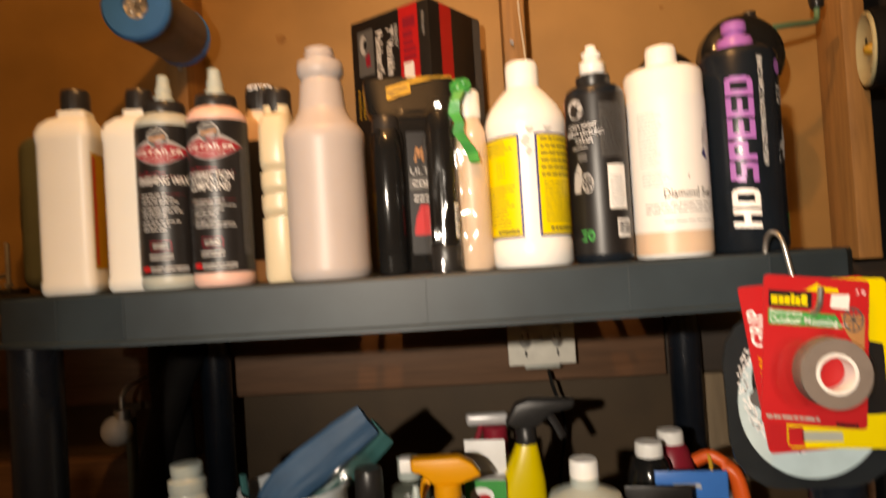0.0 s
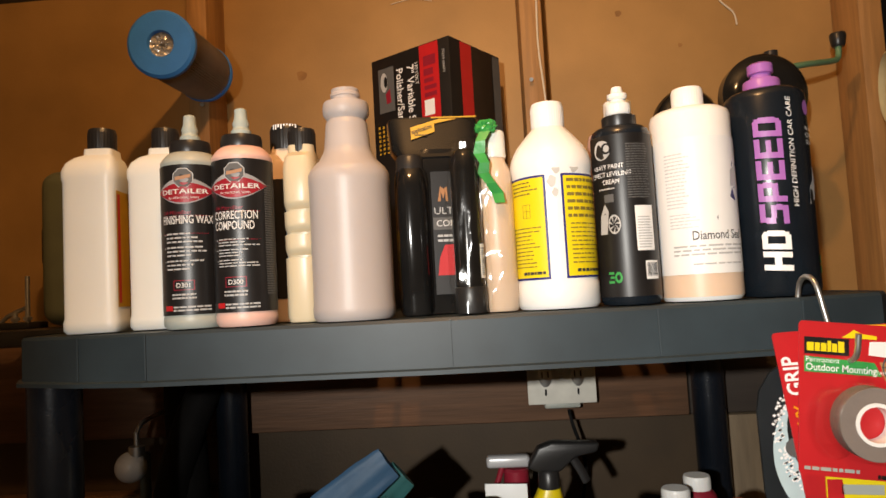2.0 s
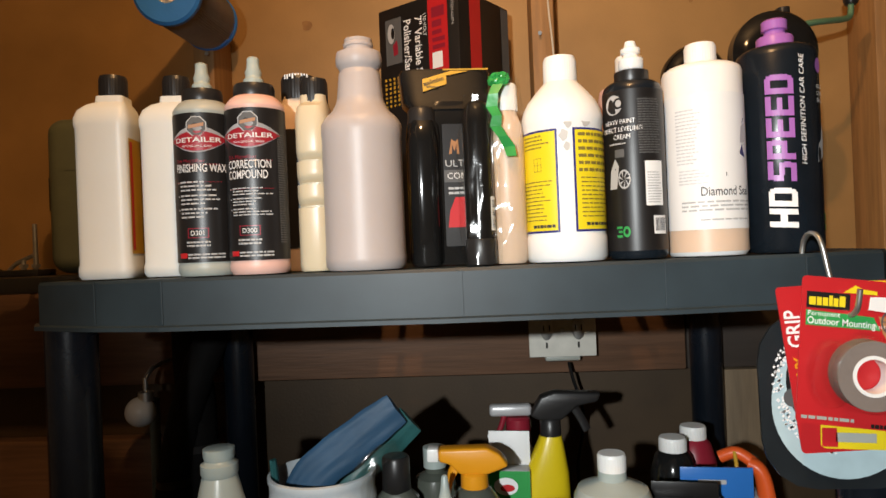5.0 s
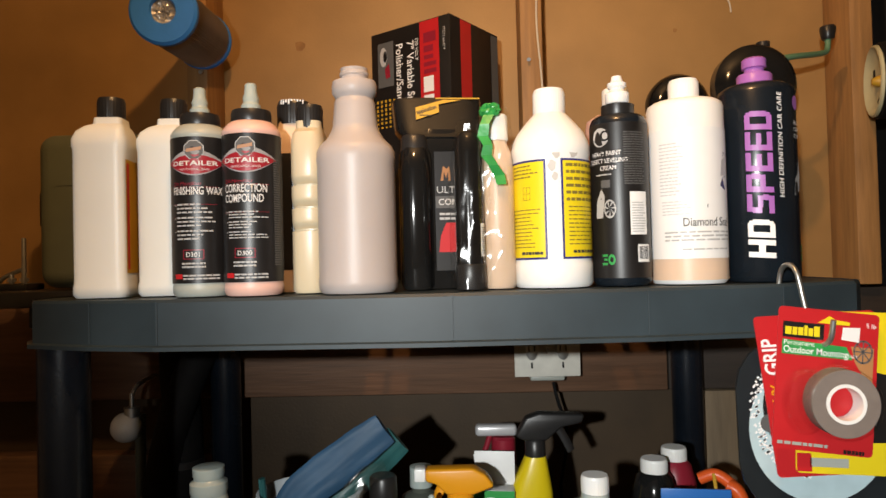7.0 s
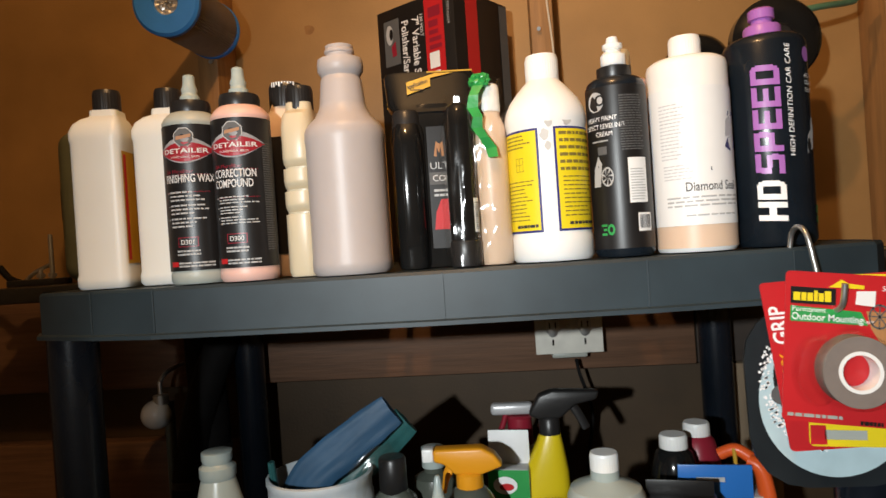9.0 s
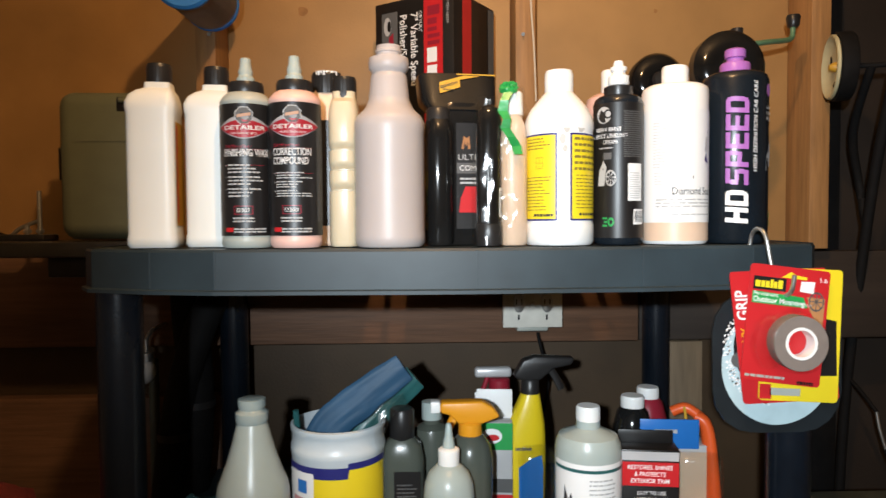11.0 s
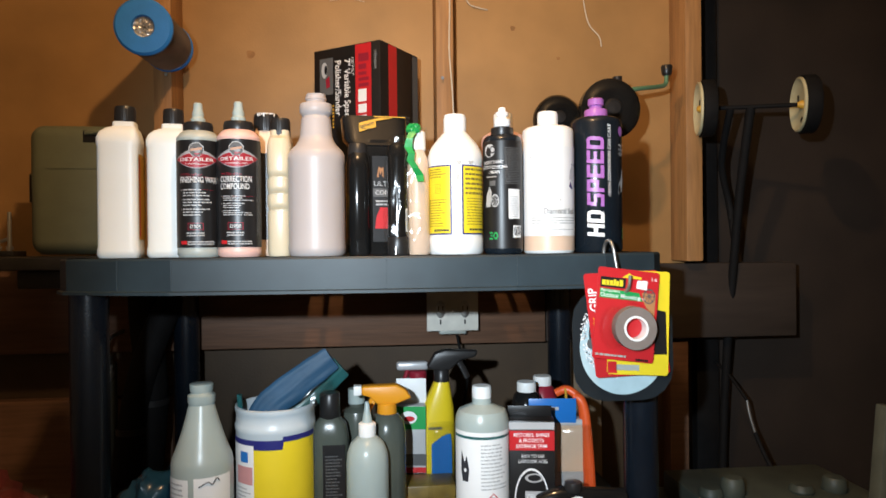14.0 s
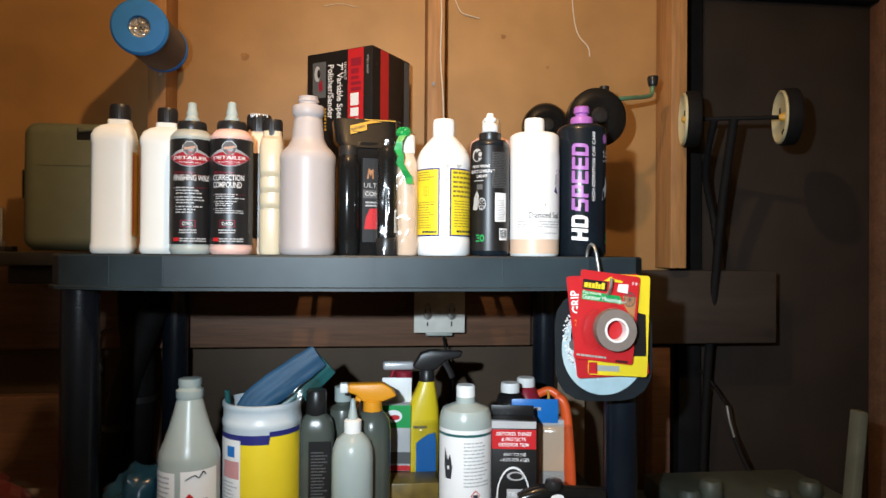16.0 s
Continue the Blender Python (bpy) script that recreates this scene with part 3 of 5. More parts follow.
# slim cream bottle with finger grooves
t = thing("polish_bottle", pose(-0.134, 0.095, ZS), "slim cream bottle with finger grooves and black cap", "bottle")
rows = [(0.0165, 0.026, 0, 0, 0), (0.0185, 0.028, 0.005, 0, 0)]
for z in (0.068, 0.092, 0.116):
    rows += [(0.0185, 0.028, z - 0.010, 0, 0), (0.0185, 0.0280, z - 0.0024, 0, 0), (0.0172, 0.0215, z - 0.0016, 0, 0), (0.0172, 0.0215, z + 0.0004, 0, 0), (0.0180, 0.0268, z + 0.0045, 0, 0), (0.0185, 0.028, z + 0.009, 0, 0)]
rows += [(0.0185, 0.028, 0.160, 0, 0), (0.0165, 0.025, 0.172, 0, 0), (0.0145, 0.0145, 0.178, 0, 0), (0.014, 0.014, 0.186, 0, 0)]
part("body", loft(rows, 3.0, 44), BUTTER, t)
cap(t, 0.0145, 0.178, 0.026, BLACKCAP)
# carton glimpsed in the gap behind
t = thing("small_carton", pose(-0.150, 0.20, ZS, 0, 0, 12), "small green and yellow printed carton behind bottles", "carton")
part("carton_body", box(0.05, 0.03, 0.10, (0, 0, 0.05), 0.001), YELLOW, t)
part("print_panel", box(0.044, 0.001, 0.05, (0, -0.0158, 0.045)), GREEN, t)

# tall frosted spray bottle without its trigger
t = thing("spray_bottle", pose(-0.078, 0.062, ZS), "frosted white spray bottle without its trigger head", "bottle")
P = [(0.037, 0), (0.0405, 0.004), (0.041, 0.012), (0.0403, 0.018), (0.0403, 0.132), (0.041, 0.137), (0.0405, 0.146), (0.037, 0.152), (0.029, 0.160), (0.0248, 0.168)]
for k in range(5):
    z = 0.171 + k * 0.006
    P += [(0.0238 - k * 0.0006, z), (0.0232 - k * 0.0006, z + 0.003)]
P += [(0.0195, 0.201), (0.021, 0.204), (0.0232, 0.207), (0.0235, 0.214), (0.0225, 0.219), (0.0165, 0.2205), (0.0140, 0.2215), (0.0140, 0.225), (0.0152, 0.226), (0.0152, 0.2285), (0.0140, 0.2295), (0.0140, 0.232), (0.0118, 0.232), (0.0115, 0.221), (0.0, 0.220)]
part("body", lathe(P, seg=56), HDPE, t)
part("neck_ring", lathe([(0.0136, 0.2315), (0.0141, 0.2320), (0.0141, 0.2332), (0.0120, 0.2332)], seg=32), HDPE, t)

# broad black bottle, half hidden
t = thing("compound_bottle", pose(0.006, 0.125, ZS, 0, 0, 9), "glossy black compound bottle with silver and red print", "bottle")
part("body", loft([(0.043, 0.024, 0, 0, 0), (0.046, 0.0265, 0.006, 0, 0), (0.046, 0.0265, 0.135, 0, 0), (0.043, 0.025, 0.152, 0, 0), (0.033, 0.022, 0.168, 0, 0), (0.024, 0.020, 0.176, 0, 0)], 3.2, 52), BLACK, t)
for x, q in ((-0.0390, 0.0078), (-0.0190, 0.0095)):
    part("moulded_column", lathe([(q * 0.8, 0.002), (q, 0.006), (q, 0.138), (q * 0.85, 0.149), (q * 0.4, 0.156), (0, 0.157)], at=(x, -0.0215, 0), seg=28), BLACK, t, "glossy moulded column")
part("cap", loft([(0.030, 0.020, 0.162, 0, 0), (0.040, 0.024, 0.167, 0, 0), (0.048, 0.026, 0.178, 0, 0.01), (0.051, 0.027, 0.212, 0, 0.02), (0.049, 0.025, 0.215, 0, 0.02)], 5, 52), BLACK, t, "wide glossy black flip cap")
part("cap_edge", box(0.050, 0.001, 0.0016, (0.022, -0.0066, 0.2137)), GOLD, t, "thin gold top edge")
wc = flat_wrap((0, -0.0163, 0.178), (1, 0, 0), (0, 0.265, 1), 0.0009)
part("sticker", poly(wc, [(-0.026, 0.010), (0.000, 0.019), (0.000, 0.029), (0.026, 0.0345), (0.006, 0.0348), (-0.026, 0.025)]), GOLD, t, "yellow application sticker")
text(t, "application", 0.0075, -0.0245, 0.0165, wc, INK, 0.0006, turn=18, wide=0.72, bold=0.02)
print_lines(t, wc, -0.022, -0.004, 0.0140, 0.0165, 1, INK, 0.5, lift=0.0006)
w = flat_wrap((0, -0.0272, 0), (1, 0, 0), (0, 0, 1))
part("panel_label", sheet(w, -0.0085, 0.036, 0.020, 0.150), LABELBLACK, t)
part("label_panel", sheet(w, -0.0080, 0.034, 0.088, 0.101, lift=0.0003), INKDIM, t)
text(t, "ULTIMATE", 0.0105, -0.0070, 0.1045, w, INKGREY, 0.0006, wide=1.1)
text(t, "COMPOUND", 0.0095, -0.0050, 0.0915, w, INKGREY2, 0.0006, wide=1.0)
part("crest", poly(w, [(-0.002, 0.118), (0.001, 0.118), (0.0015, 0.128), (0.004, 0.121), (0.006, 0.128), (0.0065, 0.118), (0.009, 0.118), (0.008, 0.134), (0.005, 0.131), (0.001, 0.134)], 0.0004), COPPER, t)
print_lines(t, w, -0.004, 0.026, 0.074, 0.084, 2, INKGREY, 0.5)
part("red_flash", poly(w, [(-0.0055, 0.040), (0.016, 0.040), (0.016, 0.072), (0.003, 0.072), (-0.0030, 0.058)], 0.0005), RED, t)
t = thing("compound_bottle", pose(-0.020, 0.102, ZS, 0, 0, 10), "glossy black bottle with ribbed body beside spray bottle", "bottle")
part("body", loft([(0.0150, 0.021, 0, 0, 0), (0.0168, 0.023, 0.005, 0, 0), (0.0168, 0.023, 0.13, 0, 0), (0.015, 0.021, 0.145, 0, 0), (0.013, 0.014, 0.155, 0, 0)], 2.6, 40), BLACK, t)
part("cap", lathe([(0.0155, 0.152), (0.0150, 0.155), (0.0145, 0.166), (0.012, 0.169), (0, 0.169)], seg=36), BLACKCAP, t)

# slim black tube with a domed top and a bar label
t = thing("aerosol_tube", pose(0.039, 0.066, ZS), "slim glossy black tube with rounded top and black base cap", "tube")
part("body", lathe([(0.0150, 0.026), (0.0150, 0.140), (0.0146, 0.148), (0.0132, 0.156), (0.0105, 0.162), (0.006, 0.165), (0, 0.166)], seg=40), BLACK, t)
part("cap", lathe([(0.0150, 0), (0.0160, 0.002), (0.0160, 0.024), (0.0152, 0.026), (0.010, 0.0262)], seg=40), BLACKCAP, t)
w = round_wrap(0.0150, 0.0150, 2)
part("label", sheet(w, 0.012, 0.022, 0.034, 0.068), LABELWHITE, t)
bm = bmesh.new()
for k in range(14):
    sheet(w, 0.0135, 0.0205, 0.037 + 0.0020 * k, 0.0375 + 0.0020 * k + 0.0007 * rng.random(), 2, 1, 0.0003, bm)
part("bar_print", bm, INK, t)

def crinkled_film(radius, high, narrow, shift, seed, rough=1.0):
    bm = bmesh.new()
    seg, rings = 40, []
    for i in range(24):
        z = high * i / 23
        ring = []
        for j in range(seg):
            a = 2 * math.pi * j / seg
            wr = 1 + rough * 0.22 * noise.noise(Vector((math.cos(a) * 2.2 + seed, math.sin(a) * 2.2, z * 45))) + rough * 0.12 * noise.noise(Vector((math.cos(a) * 6, math.sin(a) * 6 + seed, z * 120)))
            q = (radius if z < narrow else radius - (z - narrow) * 0.16) * wr
            ring.append(bm.verts.new((1.12 * q * math.cos(a) + shift, q * math.sin(a), z + 0.001)))
        rings.append(ring)
    for a, b in zip(rings, rings[1:]):
        for j in range(seg):
            bm.faces.new((a[j], a[(j + 1) % seg], b[(j + 1) % seg], b[j]))
    return bm


part("film_sleeve", crinkled_film(0.0190, 0.174, 0.12, 0.0, 5.0, 0.45), BAGFILM, t, "crinkled clear film", 25)

# small bottle in a clear bag with a green foil twist
t = thing("bagged_bottle", pose(0.069, 0.082, ZS), "peach bottle with white cap in crinkled clear bag", "bottle")
part("body", lathe([(0.016, 0), (0.018, 0.004), (0.018, 0.125), (0.016, 0.142), (0.012, 0.152), (0.011, 0.160)], seg=36), PEACH, t)
part("cap", lathe([(0.0125, 0.156), (0.0130, 0.158), (0.0125, 0.182), (0.011, 0.184), (0, 0.184)], seg=32), WHITE, t)
part("bag", crinkled_film(0.0235, 0.190, 0.13, -0.002, 0.0), BAGFILM, t, "crinkled clear plastic bag", 25)
bm = bmesh.new()
pts = [(-0.008, 0.180), (-0.013, 0.170), (-0.015, 0.158), (-0.010, 0.148), (-0.012, 0.138), (-0.005, 0.127), (0.001, 0.117), (0.003, 0.107)]
for i in range(len(pts) - 1):
    (a, za), (b, zb) = pts[i], pts[i + 1]
    wa, wb = 0.008 - 0.001 * (i % 2), 0.007 + 0.0015 * (i % 2)
    ya, yb = -0.0225 - 0.003 * (i % 2), -0.0225 - 0.003 * ((i + 1) % 2)
    bm.faces.new([bm.verts.new(q) for q in ((a - wa * 0.6, ya, za), (a + wa * 0.8, ya - 0.002, za), (b + wb * 0.8, yb - 0.002, zb), (b - wb * 0.6, yb, zb))])
part("foil_twist", bm, RIBBON, t, "bent green foil ribbon")
bm = bmesh.new()
bmesh.ops.create_icosphere(bm, subdivisions=3, radius=1.0)
for v in bm.verts:
    k = 1 + 0.5 * noise.noise(v.co * 2.2 + Vector((3, 1, 0))) + 0.25 * noise.noise(v.co * 6)
    v.co = Vector((-0.006 + 0.010 * k * v.co.x, -0.016 + 0.007 * k * v.co.y, 0.186 + 0.007 * k * v.co.z))
part("foil_knot", bm, RIBBON, t, "scrunched green foil knot", 15)

# white round bottle with two yellow labels
t = thing("cleaner_bottle", pose(0.127, 0.088, ZS), "white round bottle with blue-edged yellow labels and white cap", "bottle")
r = 0.0415
P = [(r - 0.003, 0), (r, 0.004), (r, 0.024), (r - 0.001, 0.027), (r - 0.001, 0.135), (r, 0.139), (r, 0.146), (0.0395, 0.154), (0.035, 0.163), (0.028, 0.172), (0.021, 0.180), (0.017, 0.184), (0.017, 0.188)]
part("body", lathe(P, seg=60), WHITE, t)
cap(t, 0.0168, 0.183, 0.027, WHITE, ribs=40)
w = round_wrap(r - 0.001, r - 0.001, 2)
for u0, u1 in ((-0.064, -0.010), (0.005, 0.060)):
    part("label_edge", sheet(w, u0, u1, 0.029, 0.131, 20), BLUE, t, "dark blue label border")
    part("label", sheet(w, u0 + 0.0022, u1 - 0.0022, 0.0312, 0.1288, 20, lift=0.0003), YELLOW, t, "yellow printed label")
print_lines(t, w, -0.052, -0.016, 0.112, 0.127, 4, INKBROWN, 0.38)
print_lines(t, w, -0.055, -0.015, 0.040, 0.082, 11, INKBROWN, 0.28)
for k in range(3):
    part("table_print", sheet(w, -0.036, -0.027, 0.090 + 0.0065 * k, 0.0904 + 0.0065 * k, 4, lift=0.0007), INKBROWN, t)
    part("table_print", sheet(w, -0.036 + 0.0043 * k, -0.0356 + 0.0043 * k, 0.090, 0.1034, 1, lift=0.0008), INKBROWN, t)
print_lines(t, w, -0.040, -0.014, 0.033, 0.038, 1, INK, 0.6, 0.05)
print_lines(t, w, 0.010, 0.056, 0.086, 0.128, 6, INKBROWN, 0.45, 0.12)
print_lines(t, w, 0.012, 0.056, 0.042, 0.084, 10, INKBROWN, 0.28)
print_lines(t, w, 0.016, 0.054, 0.034, 0.039, 1, INK, 0.6, 0.05)
# small grey blotches between and above the labels
for u, v, q in ((-0.004, 0.124, 0.0042), (0.001, 0.136, 0.0036), (0.019, 0.139, 0.0050), (-0.001, 0.113, 0.0030)):
    part("blotch", poly(w, [(u + q * (1 + 0.3 * math.sin(2.3 * k + 40 * u)) * math.cos(0.5236 * k), v + 1.5 * q * math.sin(0.5236 * k)) for k in range(12)], 0.0001), BLOTCH, t)

# black leveling cream bottle with a smeared white nozzle
t = thing("cream_bottle", pose(0.199, 0.085, ZS, 0, 0, -27), "black paint leveling cream bottle, smeared white nozzle", "bottle")
r = 0.0296
part("body", lathe([(r - 0.003, 0), (r, 0.004), (r, 0.170), (r - 0.002, 0.175), (0.024, 0.178), (0.018, 0.179)], seg=52), NAVY, t)
part("collar", lathe([(0.0165, 0.178), (0.0172, 0.180), (0.0172, 0.190), (0.012, 0.192), (0.0085, 0.193), (0.0085, 0.205)], seg=32), BLACKCAP, t)
part("nozzle", lathe([(0.0110, 0.192), (0.0125, 0.194), (0.0125, 0.203), (0.009, 0.205), (0.0075, 0.208), (0.0100, 0.210), (0.0100, 0.214), (0.0065, 0.2155), (0.0052, 0.2215), (0, 0.2225)], seg=24), WHITE, t, "white push-pull nozzle with dried polish")
w = round_wrap(r, r, 2)
part("label", sheet(w, -0.060, 0.060, 0.008, 0.168, 48), LABELBLACK, t)
part("moon", disc(w, -0.012, 0.1535, 0.0098, 0.0098, 0.0003), INKGREY, t)
part("moon", disc(w, -0.0065, 0.1545, 0.0055, 0.0055, 0.0006), LABELBLACK, t)
part("moon", disc(w, -0.006, 0.1545, 0.0030, 0.0036, 0.0008), INKGREY, t)
for s, v, u in (("HEAVY PAINT", 0.134, -0.024), ("DEFECT LEVELING", 0.1265, -0.028), ("CREAM", 0.119, -0.013)):
    text(t, s, 0.0066, u, v, w, INKWHITE, 0.0004, wide=0.82)
print_lines(t, w, -0.018, 0.004, 0.113, 0.116, 1, INKGREY, 0.5)
part("car_print", poly(w, [(-0.020, 0.070), (-0.011, 0.070), (-0.008, 0.092), (-0.012, 0.100), (-0.018, 0.088)], 0.0004), INKGREY, t)
part("car_print", sheet(w, -0.012, -0.002, 0.101, 0.109, lift=0.0004), INKDIM, t)
part("wheel_print", disc(w, -0.003, 0.079, 0.0062, 0.0095, 0.0005, inner=0.82), INKGREY, t)
bm = bmesh.new()
for k in range(7):
    a = 2 * math.pi * k / 7
    poly(w, [(-0.003 + 0.001 * math.cos(a + 1.5), 0.079 + 0.001 * math.sin(a + 1.5)), (-0.003 + 0.0052 * math.cos(a), 0.079 + 0.0078 * math.sin(a)), (-0.003 + 0.0052 * math.cos(a + 0.25), 0.079 + 0.0078 * math.sin(a + 0.25))], 0.0005, bm)
part("wheel_print", bm, INKGREY, t)
for u0, u1, v0, v1 in ((-0.0130, -0.0068, 0.0302, 0.0325), (-0.0110, -0.0068, 0.0260, 0.0282), (-0.0130, -0.0068, 0.0215, 0.0238)):
    part("green_mark", sheet(w, u0, u1, v0, v1, 4, lift=0.0004), GREEN, t)
part("green_mark", disc(w, -0.0025, 0.027, 0.0038, 0.0056, 0.0004, 12, inner=0.5), GREEN, t)
part("side_label", sheet(w, 0.017, 0.037, 0.052, 0.096, lift=0.0003), LABELWHITE, t, "white side label")
print_lines(t, w, 0.019, 0.035, 0.054, 0.086, 12, INKGREY, 0.45, 0.2)
part("side_label", sheet(w, 0.024, 0.040, 0.024, 0.042, lift=0.0003), LABELWHITE, t)
bm = bmesh.new()
for k in range(16):
    sheet(w, 0.0255 + 0.0008 * k, 0.0258 + 0.0008 * k + 0.0003 * rng.random(), 0.027, 0.040, 1, 1, 0.0006, bm)
part("bar_print", bm, INK, t)
print_lines(t, w, 0.012, 0.036, 0.103, 0.158, 22, INKDIM, 0.5, 0.15)

# pale pink bottle behind it
t = thing("polish_bottle", pose(0.215, 0.165, ZS), "pale pink round bottle with white cap behind the black one", "bottle")
part("body", lathe([(0.033, 0), (0.036, 0.004), (0.036, 0.18), (0.034, 0.190), (0.025, 0.196), (0.02, 0.197)], seg=44), PINK, t)
part("cap", lathe([(0.0150, 0.197), (0.0155, 0.199), (0.0155, 0.226), (0.014, 0.228), (0, 0.228)], seg=32), WHITE, t)

# white round sealant bottle
t = thing("sealant_bottle", pose(0.272, 0.095, ZS, 0, 0, -2), "white round sealant bottle, white paper label and cap", "bottle")
r = 0.0392
part("body", lathe([(r - 0.003, 0), (r, 0.004), (r, 0.185), (r - 0.0015, 0.1895), (r - 0.006, 0.1925), (0.024, 0.1945), (0.016, 0.196), (0.0155, 0.200)], seg=60), WHITE, t)
cap(t, 0.0155, 0.196, 0.021, WHITE, ribs=36)
w = round_wrap(r, r, 2)
part("paste_level", sheet(w, -0.12, 0.12, 0.004, 0.030, 70, lift=-0.0001), PEACH, t, "peach paste showing through the wall")
part("label", sheet(w, -0.062, 0.062, 0.026, 0.160, 50, lift=0.0003), LABELWHITE, t, "white paper label")
text(t, "Diamond Seal", 0.0125, -0.0155, 0.0590, w, INKDIM, 0.0007, wide=0.76, bold=0.012)
print_lines(t, w, -0.034, 0.045, 0.043, 0.055, 3, INKGREY, 0.42, 0.1, lift=0.0007)
print_lines(t, w, -0.016, 0.040, 0.034, 0.037, 1, INKGREY, 0.5, 0.1, lift=0.0007)
print_lines(t, w, -0.038, -0.012, 0.090, 0.146, 16, INKFAINT, 0.35, lift=0.0007)
print_lines(t, w, -0.036, -0.006, 0.070, 0.086, 5, INKFAINT, 0.35, lift=0.0007)
part("hazard_mark", sheet(w, 0.0086, 0.0094, 0.0775, 0.081, 1, 1, 0.0011), INK, t)
part("blue_emblem", poly(w, [(0.026, 0.100), (0.034, 0.096), (0.046, 0.100), (0.048, 0.108), (0.036, 0.110), (0.030, 0.108)], 0.0006), BLUE, t)
part("grey_emblem", poly(w, [(0.027, 0.110), (0.036, 0.111), (0.042, 0.120), (0.036, 0.130), (0.029, 0.126)], 0.0006), INKFAINT, t)
part("blue_emblem", poly(w, [(0.032, 0.130), (0.044, 0.131), (0.046, 0.135), (0.034, 0.135)], 0.0006), BLUE, t)

# tall blue-black compound bottle
t = thing("compound_bottle", pose(0.353, 0.108, ZS, 0, 0, -6), "tall blue-black compound bottle with purple lettering and cap", "bottle")
r = 0.0392
part("body", lathe([(r - 0.004, 0), (r, 0.005), (r, 0.200), (r - 0.002, 0.206), (r - 0.008, 0.210), (0.020, 0.212)], seg=60), NAVY, t)
part("cap", lathe([(0.0180, 0.210), (0.0180, 0.222), (0.0165, 0.224), (0.0105, 0.225), (0.0100, 0.230), (0.0125, 0.231), (0.0125, 0.240), (0.010, 0.242), (0, 0.242)], seg=32), PURPLE, t, "purple push-pull cap")
w = round_wrap(r, r, 2, -8)
block_text(t, "HD", 0.0185, 0.0255, 0.0085, 0.0240, w, INKWHITE, lean=0.08)
block_text(t, "SPEED", 0.0193, 0.0255, 0.0085, 0.0700, w, PURPLE, lean=0.08)
text(t, "HIGH DEFINITION CAR CARE", 0.0074, 0.0195, 0.086, w, INKWHITE, 0.0004, turn=90, wide=1.12, shear=0.15)
part("round_mark", disc(w, 0.041, 0.186, 0.006, 0.0075, 0.0004), PURPLE, t)
for s, v in (("ALL-IN", 0.163), ("CORRECT", 0.156), ("GLOSS", 0.149)):
    text(t, s, 0.006, 0.036, v, w, INKWHITE, 0.0004, wide=0.9)
part("car_print", poly(w, [(0.034, 0.088), (0.046, 0.094), (0.050, 0.112), (0.046, 0.128), (0.042, 0.112), (0.036, 0.106)], 0.0004), INKGREY, t)
part("car_print", disc(w, 0.038, 0.096, 0.003, 0.008, 0.0006), LABELBLACK, t)
for v in (0.024, 0.034):
    part("green_mark", disc(w, 0.050, v, 0.005, 0.0045, 0.0004, 12, inner=0.45), GREEN, t)

# ---- behind the bottles ----
# olive case
t = thing("tool_case", pose(-0.560, 0.435, 1.4015, 0, 0, 2), "olive grey blow-moulded tool case with recessed handle", "case")
part("shell", box(0.172, 0.085, 0.246, (0, 0, 0.1253), 0.026, 5), OLIVE, t)
part("shell_seam", box(0.174, 0.004, 0.248, (0, 0.012, 0.1265), 0.0015), OLIVE, t)
part("handle_recess", box(0.075, 0.004, 0.024, (0.052, -0.0412, 0.225), 0.0018), BLACKCAP, t)
part("handle", tube([(0.020, -0.044, 0.231), (0.052, -0.046, 0.233), (0.085, -0.044, 0.231)], 0.0045), OLIVE, t)
part("latch", box(0.010, 0.034, 0.055, (-0.088, 0, 0.13), 0.002), BLACKCAP, t)
part("moulded_line", box(0.12, 0.002, 0.002, (0.01, -0.0427, 0.165)), OLIVE, t)

# polisher carton
cw, cd, ch = 0.172, 0.150, 0.436
t = thing("polisher_carton", pose(0.015, 0.449, 1.4005, 0, 0, -34), "black and red polisher carton standing on end", "carton")
part("carton_body", box(cw, cd, ch, (-cw / 2, cd / 2, ch / 2), 0.0018), LABELBLACK, t)
w = flat_wrap((0, 0, ch), (1, 0, 0), (0, 0, 1))
part("red_band", sheet(w, -0.062, -0.022, -0.40, -0.002), RED, t)
bm = bmesh.new()
v = -0.022
for k, ln in enumerate((0.017, 0.011, 0.007, 0.007, 0.007)):
    sheet(w, -0.054, -0.034 + (0.006 if k in (0, 3, 4) else 0), v - ln, v, 1, 1, 0.0004, bm)
    v -= ln + 0.005
part("band_mark", bm, MAROON, t)
bm = bmesh.new()
for ln in (0.026, 0.018, 0.015, 0.010):
    sheet(w, -0.055, -0.034, v - ln, v, 1, 1, 0.0004, bm)
    v -= ln + 0.005
part("band_mark", bm, INKWHITE, t)
text(t, '7" Variable Speed', 0.0215, -0.090, -0.028, w, INKWHITE, 0.0004, turn=-90, wide=0.86, bold=0.012)
text(t, "Polisher/Sander", 0.0215, -0.114, -0.028, w, INKWHITE, 0.0004, turn=-90, wide=0.86, bold=0.012)
text(t, "120 VOLT", 0.0090, -0.072, -0.026, w, INKWHITE, 0.0004, turn=-90)
text(t, "ITEM 66474", 0.0078, -0.014, -0.020, w, INKGREY, 0.0004, turn=-90)
part("photo", sheet(w, -0.156, -0.120, -0.098, -0.020, lift=0.0003), INKDIM, t, "small printed tool picture")
part("photo", disc(w, -0.143, -0.045, 0.008, 0.017, 0.0006), INKGREY, t)
part("photo", disc(w, -0.139, -0.045, 0.004, 0.010, 0.0009), LABELBLACK, t)
